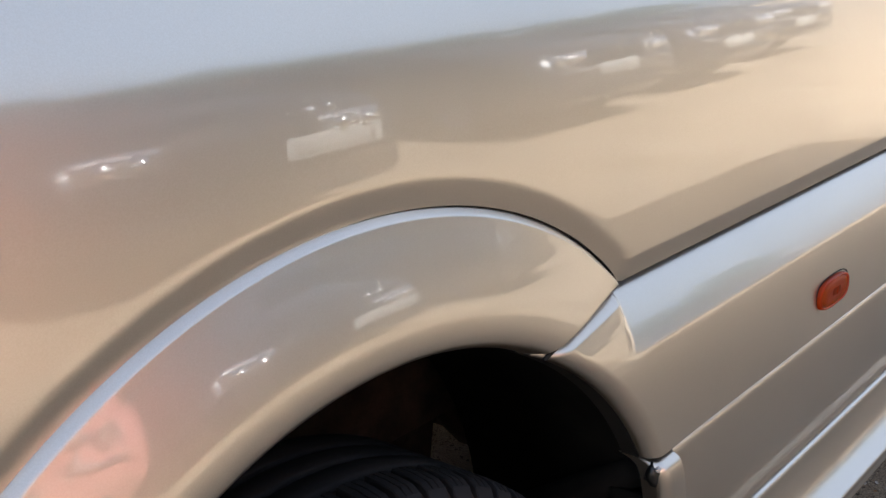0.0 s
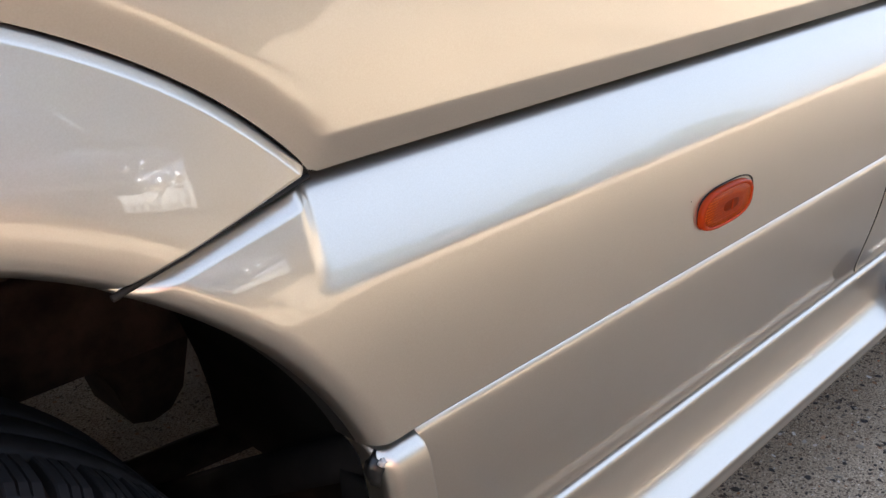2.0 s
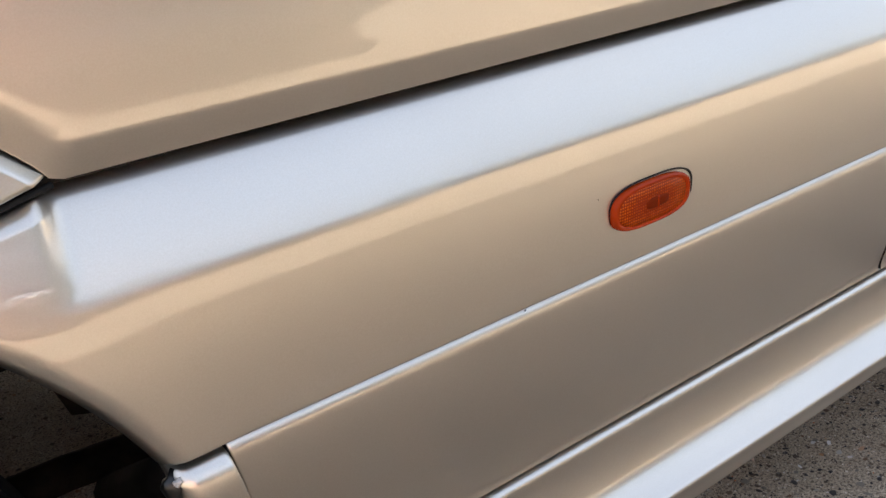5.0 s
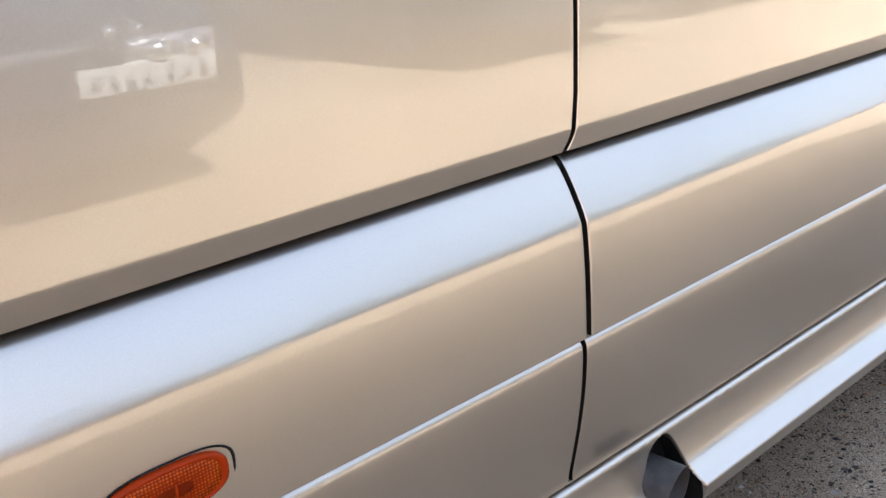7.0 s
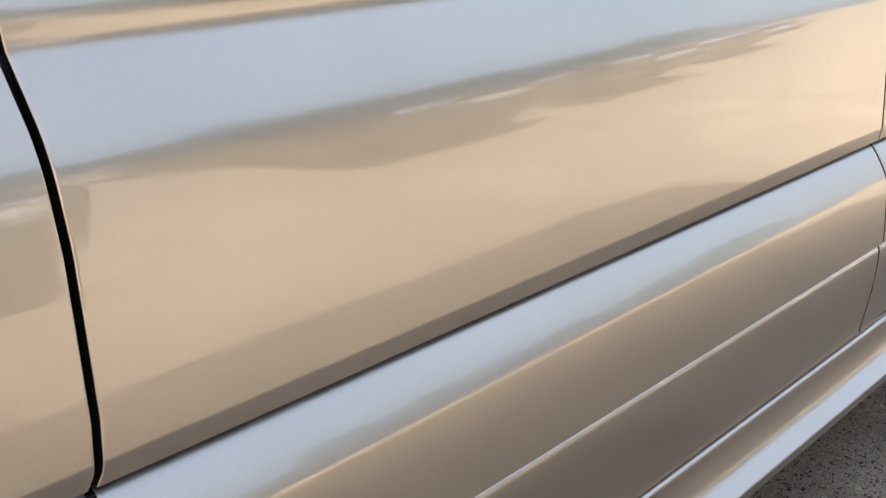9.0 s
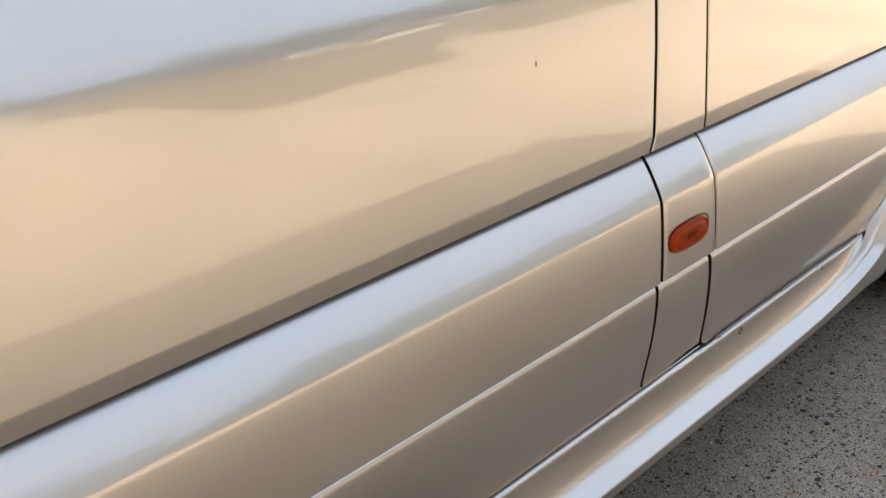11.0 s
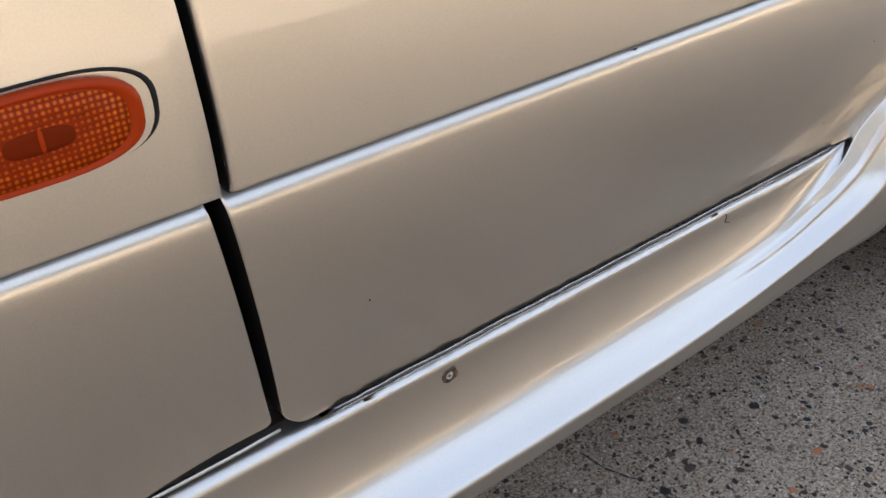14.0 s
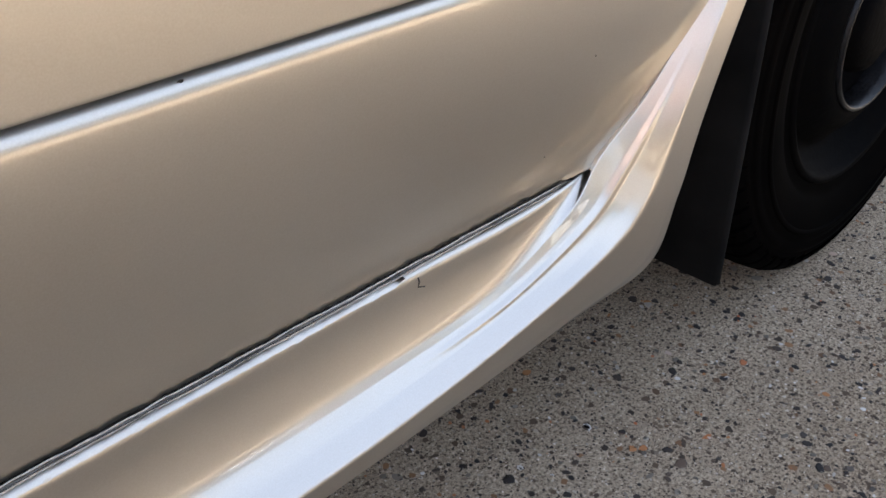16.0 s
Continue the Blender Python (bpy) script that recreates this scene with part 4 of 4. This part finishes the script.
SEAL_Y = interp(0.361, LOWER) - 0.0014
ragged("sealant", 1.862, 2.490, [(SEAL_Y - 0.0002, 0.3638), (SEAL_Y, 0.3615), (SEAL_Y + 0.0012, 0.3590), (SEAL_Y + 0.0026, 0.3570), (SEAL_Y + 0.0046, 0.3550), (SEAL_Y + 0.0078, 0.3530)], SEALANT, "torn black sealant under the front door", 0.55)
for up, deep, seed, mat in ((0.3618, 0.0008, 6.1, BARE), (0.3596, 0.0014, 2.7, STRAND), (0.3574, 0.0004, 8.4, BARE)):
    ragged("sealant_strand", 1.872, 2.470, [(SEAL_Y - deep, up + 0.0006), (SEAL_Y - deep - 0.0005, up + 0.0001), (SEAL_Y - deep - 0.0004, up - 0.0004), (SEAL_Y - deep + 0.0006, up - 0.0008)], mat, "grey peeled strand in the sealant", 1.2, seed=seed, wave=0.0013)
ragged("sealant_edge", 1.90, 2.30, [(interp(q, SKIRT) - 0.0004, q) for q in (0.3515, 0.3505, 0.3492, 0.3475, 0.3455)], PAINT, "peeling painted lip below the sealant", 0.45, seed=3.3)
part("trim_bead", tube([(-0.915, 0.0330, 0.3565)] + [(-0.895 + i * 0.1, 0.0270, 0.3580) for i in range(27)] + [(1.76, 0.0267, 0.3584), (1.80, 0.0257, 0.3598), (1.832, 0.0240, 0.3630)], 0.0016, 8), PAINT, van, "thin painted bead along the sill joint")
bm = lathe([(0.0, 0.0022), (0.0028, 0.0018), (0.0036, -0.0006), (0.0058, -0.0014), (0.0074, -0.0006), (0.0086, 0.002)], 20)
for v in bm.verts:
    q = 1 + 0.28 * noise.noise(Vector((v.co.x * 160, 7.0, v.co.z * 160)))
    v.co.x, v.co.z = v.co.x * q * 1.05, v.co.z * q * (0.8 if v.co.z < 0 else 1.05)
bmesh.ops.rotate(bm, verts=bm.verts, cent=(0, 0, 0), matrix=Matrix.Rotation(-math.atan((skirt_y(1.98, 0.3405) - skirt_y(1.98, 0.3285)) / 0.012), 3, "X"))
bmesh.ops.translate(bm, verts=bm.verts, vec=(1.977, skirt_y(1.977, 0.3310) - 0.0002, 0.3310))
part("rust_spot", bm, RUST, van, "round rusty chip in the skirt")
bm = lathe([(0.0, -0.0016), (0.0027, -0.0016), (0.0038, 0.002)], 14)
for v in bm.verts:
    v.co.x *= 1 + 0.35 * noise.noise(Vector((v.co.x * 300, 2.0, v.co.z * 300)))
bmesh.ops.translate(bm, verts=bm.verts, vec=(1.9758, skirt_y(1.976, 0.3320) - 0.0004, 0.3322))
part("bare_centre", bm, BARE, van)
bm = lathe([(0.0, -0.0006), (0.0012, -0.0006), (0.0016, 0.002)], 9)
bmesh.ops.translate(bm, verts=bm.verts, vec=(1.9753, skirt_y(1.976, 0.3320) - 0.0018, 0.3331))
part("pit", bm, RUST, van)
part("loose_thread", tube([(2.313, 0.0235, 0.3430), (2.314, 0.0235, 0.3390), (2.313, 0.0240, 0.3345), (2.320, 0.0240, 0.3315)], 0.0008, 6), SEALANT, van)


def chip(x, z, y, w, h, mat=SEALANT):
    bm = bmesh.new()
    n = 11
    bm.faces.new([bm.verts.new((x + w * random.uniform(0.6, 1.1) * math.cos(2 * math.pi * k / n), y, z + h * random.uniform(0.6, 1.1) * math.sin(2 * math.pi * k / n))) for k in range(n)])
    bmesh.ops.recalc_face_normals(bm, faces=bm.faces)
    part("paint_chip", bm, mat, van)


for x, z, w, h in ((-0.668, 0.5625, 0.0016, 0.0010), (1.47, 0.5635, 0.012, 0.0016), (1.40, 0.563, 0.006, 0.0014), (2.13, 0.5630, 0.0022, 0.0010), (2.34, 0.566, 0.003, 0.0012)):
    chip(x, z, interp(z, LOWER) - 0.0008, w, h, BARE if w > 0.004 else SEALANT)
for x, z in ((-0.5845, 0.648), (1.60, 0.64)):
    chip(x, z, interp(z, STRIP) - 0.0006, 0.0010, 0.0010)
for x, z in ((-0.655, 0.392), (2.47, 0.48), (2.44, 0.40), (1.9, 0.45)):
    chip(x, z, interp(z, LOWER) - 0.0006, 0.0009, 0.0009, BARE if x < 0 else SEALANT)
for x, z, w, h in ((1.391, 0.975, 0.0008, 0.004),):
    chip(x, z, upper_y(z) - 0.0006, w, h)
bm = bmesh.new()
bmesh.ops.create_icosphere(bm, subdivisions=2, radius=1.0)
for v in bm.verts:
    q = 1 + 0.9 * noise.noise(v.co * 2.3)
    v.co = Vector((-1.0085 + v.co.x * 0.009 * q, -0.014 + v.co.y * 0.008 * q, 0.551 + v.co.z * 0.014 * q))
part("broken_edge", bm, SEALANT, van, "broken bare edge of the skirt leg")

bm = bmesh.new()
bmesh.ops.create_icosphere(bm, subdivisions=2, radius=1.0)
for v in bm.verts:
    q = 1 + 1.1 * noise.noise(v.co * 2.1)
    v.co = Vector((-1.0075 + v.co.x * 0.0034 * q, -0.0215 + v.co.y * 0.003 * q, 0.5575 + v.co.z * 0.003 * q))
part("bare_chip", bm, BARE, van, "white bare filler in the broken edge")
# ---- pebbles, crack and joint in the yard ----
random.seed(11)
verts, faces = [], []
def pebble(x, y, r):
    base = len(verts)
    n = 7
    a0, e = random.random() * 6.28, random.uniform(0.42, 1.0)
    for f, z in ((1.0, 0.0002), (0.72, 0.0011)):
        for k in range(n):
            a = 2 * math.pi * k / n
            q = r * f * (0.78 + 0.44 * noise.noise(Vector((x * 90, y * 90, k * 1.7))) + 0.1)
            px, py = q * math.cos(a), q * e * math.sin(a)
            verts.append((x + px * math.cos(a0) - py * math.sin(a0), y + px * math.sin(a0) + py * math.cos(a0), z))
    for k in range(n):
        j = (k + 1) % n
        faces.append((base + k, base + j, base + n + j, base + n + k))
    faces.append(tuple(base + n + k for k in range(n)))


for i in range(36000):
    x, y = random.uniform(-1.3, 4.2), random.uniform(-0.50, 0.55)
    pebble(x, y, min(0.0090, 0.0009 + random.expovariate(1 / 0.0015)))
me = bpy.data.meshes.new("pebbles")
me.from_pydata(verts, [], faces)
me.materials.append(PEBBLE)
tagged(new("pebbles", me), "dark and brown pebbles worn bare in the concrete", "pebbles", kind="stuff")

CRACK = plain("crack_dirt", (0.03, 0.024, 0.02), 0.9)
def crack(name, points, width, label):
    bm = bmesh.new()
    a, b = [], []
    fine = []
    for p, q in zip(points, points[1:]):
        n = max(3, int(math.dist(p, q) / 0.008))
        for i in range(n):
            f = i / n
            jx, jy = random.uniform(-1, 1) * 0.0022, random.uniform(-1, 1) * 0.0022
            fine.append((p[0] + f * (q[0] - p[0]) + jx, p[1] + f * (q[1] - p[1]) + jy))
    for x, y in fine:
        w = width * random.uniform(0.3, 1.3)
        a.append(bm.verts.new((x - w * 0.6, y - w * 0.6, 0.0012)))
        b.append(bm.verts.new((x + w * 0.6, y + w * 0.6, 0.0012)))
    for i in range(len(a) - 1):
        bm.faces.new((a[i], a[i + 1], b[i + 1], b[i]))
    bmesh.ops.recalc_face_normals(bm, faces=bm.faces)
    if sum(f.normal.z for f in bm.faces) < 0:
        bmesh.ops.reverse_faces(bm, faces=bm.faces)
    tagged(part(name, bm, CRACK), label, "crack", kind="structure")


crack("ground_crack", [(2.24, 0.135), (2.245, 0.09), (2.265, 0.05), (2.262, 0.0), (2.30, -0.06), (2.33, -0.15)], 0.0016, "thin dark crack across the concrete")
RIDGE = ((-0.544, 0.097), (-0.511, -0.209))
bm = loft([[(RIDGE[0][0] + (RIDGE[1][0] - RIDGE[0][0]) * f + 0.003 * math.sin(f * 23) + q, RIDGE[0][1] + (RIDGE[1][1] - RIDGE[0][1]) * f + 0.3 * q, h) for q, h in ((-0.006, 0.0012), (-0.002, 0.0026), (0.002, 0.0026), (0.006, 0.0008))] for f in [i / 60 for i in range(61)]])
tagged(part("concrete_ridge", bm, plain("smooth_cement", (0.27, 0.24, 0.20), 0.9, vary=0.3, scale=40)), "smooth cement ridge in the concrete", "ridge", kind="structure")


# ---- parked cars across the yard ----
GLASS = material("car_glass", (0.02, 0.024, 0.028), 0.05, 0, 0.4)[0]
LAMP = material("headlamp", (0.72, 0.74, 0.76), 0.06, 0.85, 1.0, 0.02)[0]
BULB_GLASS = material("lamp_reflector", (0.9, 0.9, 0.9), 0.22, 1.0)[0]
PLATE = material("plate_white", (0.46, 0.46, 0.43), 0.4)[0]
INK = material("plate_ink", (0.27, 0.27, 0.26), 0.5)[0]
TRIM = material("black_trim", (0.02, 0.02, 0.021), 0.45)[0]
ALLOY = plain("alloy", (0.45, 0.45, 0.46), 0.35, 0.9)


def car(x, y, colour, label, width=1.76, height=1.46, length=4.3, metal=0.9, plate_at=(0.0, 0.45), badge=False):
    """A parked hatchback whose nose points to +y."""
    c = thing("parked_car", label, "car", (0, 0, 0), "cars parked across the yard")
    body = paint("car_paint", colour, tuple(v * 0.8 + 0.02 for v in colour), 0.05)
    body.node_tree.nodes["Principled BSDF"].inputs["Metallic"].default_value = metal
    w = width / 2
    # side outline of the lower body, from nose to tail
    outline = [(0.00, 0.30, 0.50), (-0.02, 0.26, 0.66), (-0.10, 0.22, 0.74), (-0.35, 0.20, 0.82), (-0.75, 0.20, 0.90), (-1.10, 0.20, 0.955), (-1.6, 0.20, 0.97), (-2.4, 0.20, 0.98), (-3.3, 0.20, 1.00), (-3.9, 0.22, 1.00), (-4.2, 0.26, 0.92), (-length, 0.34, 0.70)]
    rows = []
    for q, z0, z1 in outline:
        ww = w * (0.90 if q > -0.05 or q < -length + 0.05 else 0.955 if q > -0.2 or q < -length + 0.2 else 1.0)
        m = (z0 + z1) / 2
        rows.append([(x + a * ww, y + q, z) for a, z in ((-0.80, z0), (-0.97, z0 + 0.06), (-1.0, m), (-0.985, z1 - 0.10), (-0.90, z1 - 0.02), (-0.5, z1 + 0.012), (0, z1 + 0.02), (0.5, z1 + 0.012), (0.90, z1 - 0.02), (0.985, z1 - 0.10), (1.0, m), (0.97, z0 + 0.06), (0.80, z0), (0, z0))])
    part("body", loft(rows, close=True), body, c)
    cabin = [(-1.05, 0.94, 0.86), (-1.75, height - 0.06, 0.70), (-2.2, height, 0.68), (-3.2, height - 0.02, 0.68), (-3.75, height - 0.16, 0.68), (-4.1, 0.95, 0.80)]
    rows = [[(x + a * w * f * 1.06, y + q, z) for a, z, f in ((-1, 0.90, 0.86), (-1, min(zt, 0.98), 0.86), (-1, zt - 0.03, ft), (-0.9, zt, ft), (0.9, zt, ft), (1, zt - 0.03, ft), (1, min(zt, 0.98), 0.86), (1, 0.90, 0.86))] for q, zt, ft in cabin]
    part("windows", loft(rows, close=True), GLASS, c, "dark car glass")
    part("roof", box(x - w * 0.70, y - 3.55, height - 0.03, x + w * 0.70, y - 1.80, height + 0.02, 0.02), body, c)
    for s_ in (-1, 1):
        part("pillar", tube([(x + s_ * w * 0.90, y - 1.02, 0.94), (x + s_ * w * 0.735, y - 1.80, height - 0.03), (x + s_ * w * 0.72, y - 3.2, height - 0.02), (x + s_ * w * 0.84, y - 4.1, 0.96)], 0.035, 8), body, c)
        bm = box(x + s_ * w * 0.60 - 0.18, y - 0.17, 0.575, x + s_ * w * 0.60 + 0.18, y + 0.005, 0.70, 0.035, 3)
        lamp = part("headlight", bm, LAMP, c, "clear headlight")
        for q in (-0.07, 0.07):
            bm = lathe([(0.0, 0.052), (0.02, 0.047), (0.036, 0.032), (0.044, 0.010), (0.045, -0.03)], 20)
            bmesh.ops.translate(bm, verts=bm.verts, vec=(x + s_ * w * 0.60 + q, y + 0.006, 0.64))
            part("bulb", bm, BULB_GLASS, lamp)
        part("mirror", box(x + s_ * (w + 0.10) - 0.09, y - 1.35, 0.95, x + s_ * (w + 0.10) + 0.09, y - 1.25, 1.08, 0.03), body, c)
        for q in (-0.80, -3.45):
            wh = new("wheel")
            wh.parent = c
            wh.matrix_basis = Matrix.Translation((x + s_ * (w - 0.10), y + q, 0.31)) @ Matrix.Rotation(radians(90 * s_), 4, "Z")
            bpy.context.view_layer.update()
            part("tyre", lathe([(0.20, -0.10), (0.29, -0.10), (0.31, -0.08), (0.31, 0.08), (0.29, 0.10), (0.20, 0.10)], 40), TYRE, wh)
            part("rim", lathe([(0.20, -0.09), (0.19, -0.07), (0.05, -0.06), (0.0, -0.065)], 24), ALLOY, wh)
    part("grille", box(x - 0.36, y - 0.02, 0.56, x + 0.36, y + 0.012, 0.68, 0.012), TRIM, c)
    part("intake", box(x - 0.58, y - 0.03, 0.30, x + 0.58, y + 0.008, 0.38, 0.012), TRIM, c)
    part("bumper_strip", box(x - 0.70, y - 0.03, 0.505, x + 0.70, y + 0.020, 0.535, 0.008), TRIM if badge else ALLOY, c)
    px, pz = x + plate_at[0], plate_at[1]
    plate = part("number_plate", box(px - 0.26, y + 0.002, pz - 0.055, px + 0.26, y + 0.024, pz + 0.055, 0.004), PLATE, c, "white plate with dark bars")
    for i in range(7):
        bx = px - 0.22 + i * 0.064 + (0.02 if i > 3 else 0)
        part("bar", box(bx, y + 0.020, pz - 0.038, bx + 0.030, y + 0.0265, pz + 0.038, 0.0), INK, plate)
    if badge:
        for q in (-0.12, -0.02):
            bm = lathe([(0.0, 0.030), (0.012, 0.027), (0.022, 0.018), (0.026, 0.0)], 20)
            bmesh.ops.translate(bm, verts=bm.verts, vec=(px + q, y + 0.008, pz + 0.185))
            part("badge", bm, BULB_GLASS, c, "bright chrome badge")
    return c


car(-1.66, -2.75, (0.55, 0.21, 0.17), "faded red hatchback parked facing the van", metal=0.0)
car(0.24, -2.56, (0.030, 0.032, 0.036), "black hatchback with a white number plate", 1.80, plate_at=(0.43, 0.55), badge=True)
car(4.02, -3.35, (0.075, 0.080, 0.088), "dark grey saloon with bright headlights", 1.80, 1.42, plate_at=(0.0, 0.50))
car(6.40, -3.6, (0.03, 0.035, 0.05), "dark blue hatchback parked in the row", 1.74)
car(9.0, -4.1, (0.10, 0.10, 0.105), "grey estate car at the end of the row", 1.78)

# ---- houses and trees behind the yard ----
def brick_wall(name, colour):
    m, t, b = material(name, colour, 0.85)
    br = node(t, "ShaderNodeTexBrick", Scale=1.0, Mortar_Size=0.006)
    br.inputs["Brick Width"].default_value, br.inputs["Row Height"].default_value = 0.225, 0.075
    br.inputs["Color1"].default_value, br.inputs["Color2"].default_value = (*colour, 1), (*(c * 0.75 for c in colour), 1)
    br.inputs["Mortar"].default_value = (0.5, 0.46, 0.42, 1)
    c = t.nodes.new("ShaderNodeTexCoord")
    mp = t.nodes.new("ShaderNodeMapping")
    mp.inputs["Rotation"].default_value = (radians(90), 0, 0)
    t.links.new(c.outputs["Object"], mp.inputs[0])
    t.links.new(mp.outputs[0], br.inputs["Vector"])
    t.links.new(br.outputs[0], b.inputs["Base Color"])
    return m


BRICK = brick_wall("salmon_brick", (0.48, 0.29, 0.23))
SLATE = plain("roof_tile", (0.12, 0.08, 0.07), 0.8)
WHITE = plain("white_frame", (0.75, 0.75, 0.73), 0.5, vary=0.05)


def house(x, y, wide, deep, eaves, label):
    h = thing("house", label, "house")
    part("wall", box(x - wide / 2, y - deep, 0, x + wide / 2, y, eaves, 0.01), BRICK, h, smooth=False)
    rows = [[(xx, y + 0.35, eaves - 0.1), (xx, y - deep / 2, eaves + deep * 0.36), (xx, y - deep - 0.35, eaves - 0.1), (xx, y - deep / 2, eaves + deep * 0.36 - 0.2)] for xx in (x - wide / 2 - 0.2, x + wide / 2 + 0.2)]
    part("roof", loft(rows, close=True), SLATE, h, smooth=False)
    for i in range(int(wide // 2.6)):
        for z in (0.9, 3.4):
            if z + 1.2 > eaves:
                continue
            wx = x - wide / 2 + 1.3 + i * 2.6
            win = part("window", box(wx - 0.6, y - 0.03, z, wx + 0.6, y + 0.03, z + 1.15, 0.01), WHITE, h)
            for k in (0, 1):
                part("pane", box(wx - 0.54 + k * 0.56, y + 0.028, z + 0.06, wx - 0.02 + k * 0.56, y + 0.036, z + 1.09, 0.0), GLASS, win)
    return h


house(-7.0, -9.5, 8.0, 7.0, 5.2, "salmon brick house beside the yard")
house(26.0, -30.0, 14.0, 8.0, 5.4, "brick houses far across the yard")


def leaf_material():
    m, t, b = material("foliage", (0.06, 0.09, 0.03), 0.6)
    g = t.nodes.new("ShaderNodeNewGeometry")
    t.links.new(ramp(t, g.outputs["Random Per Island"], [(0.0, (0.045, 0.060, 0.035)), (0.6, (0.075, 0.092, 0.055)), (1.0, (0.11, 0.125, 0.075))]), b.inputs["Base Color"])
    return m


LEAF = leaf_material()
BARK = rusty("bark", (0.08, 0.06, 0.045), (0.16, 0.13, 0.10), 0.9)


def tree(x, y, high, spread, seed):
    rnd = random.Random(seed)
    t = thing("tree", "broad leafy tree beyond the parked cars", "tree", group="trees behind the yard")
    pts = [(x, y, 0), (x + 0.1, y, high * 0.25), (x + rnd.uniform(-0.3, 0.3), y, high * 0.5), (x, y, high * 0.8)]
    trunk = part("trunk", tube(pts, [0.22, 0.18, 0.12, 0.04], 9), BARK, t)
    for i in range(7):
        a, z0 = i * 0.9 + rnd.random(), high * rnd.uniform(0.28, 0.6)
        e = (x + spread * 0.6 * math.cos(a), y + spread * 0.6 * math.sin(a), z0 + high * 0.22)
        part("limb", tube([(x, y, z0), ((x + e[0]) / 2, (y + e[1]) / 2, (z0 + e[2]) / 2 + 0.1), e], [0.09, 0.06, 0.02], 6), BARK, trunk)
    vs, fs = [], []
    clumps = [(rnd.gauss(0, 0.42), rnd.gauss(0, 0.42), rnd.gauss(0.62, 0.17), rnd.uniform(0.18, 0.36)) for _ in range(34)]
    for cx, cy, cz, cr in clumps:
        for _ in range(120):
            d = Vector((rnd.gauss(0, 1), rnd.gauss(0, 1), rnd.gauss(0, 1))).normalized() * cr * rnd.uniform(0.6, 1.0)
            p = Vector((x + (cx + d.x) * spread, y + (cy + d.y) * spread, high * cz + d.z * spread * 0.8))
            if p.z < high * 0.22:
                continue
            s_ = rnd.uniform(0.12, 0.28)
            u_ = Vector((rnd.gauss(0, 1), rnd.gauss(0, 1), rnd.gauss(0, 1))).normalized()
            v_ = u_.orthogonal().normalized()
            base = len(vs)
            vs.extend([tuple(p - u_ * s_), tuple(p + v_ * s_ * 0.5), tuple(p + u_ * s_), tuple(p - v_ * s_ * 0.5)])
            fs.append((base, base + 1, base + 2, base + 3))
    me = bpy.data.meshes.new("crown")
    me.from_pydata(vs, [], fs)
    me.materials.append(LEAF)
    crown = new("crown", me)
    crown.parent = t
    return t


for i, (x, y, high, spread) in enumerate(((1.5, -24, 6.5, 3.2), (6.0, -27, 7.5, 3.6), (11.0, -25, 6.0, 3.0), (15.5, -24, 8.0, 3.8), (20.5, -22, 6.5, 3.2), (28.0, -20, 7.0, 3.6), (-16.0, -26, 8.0, 3.8))):
    tree(x, y, high * 0.95, spread * 1.1, 20 + i)
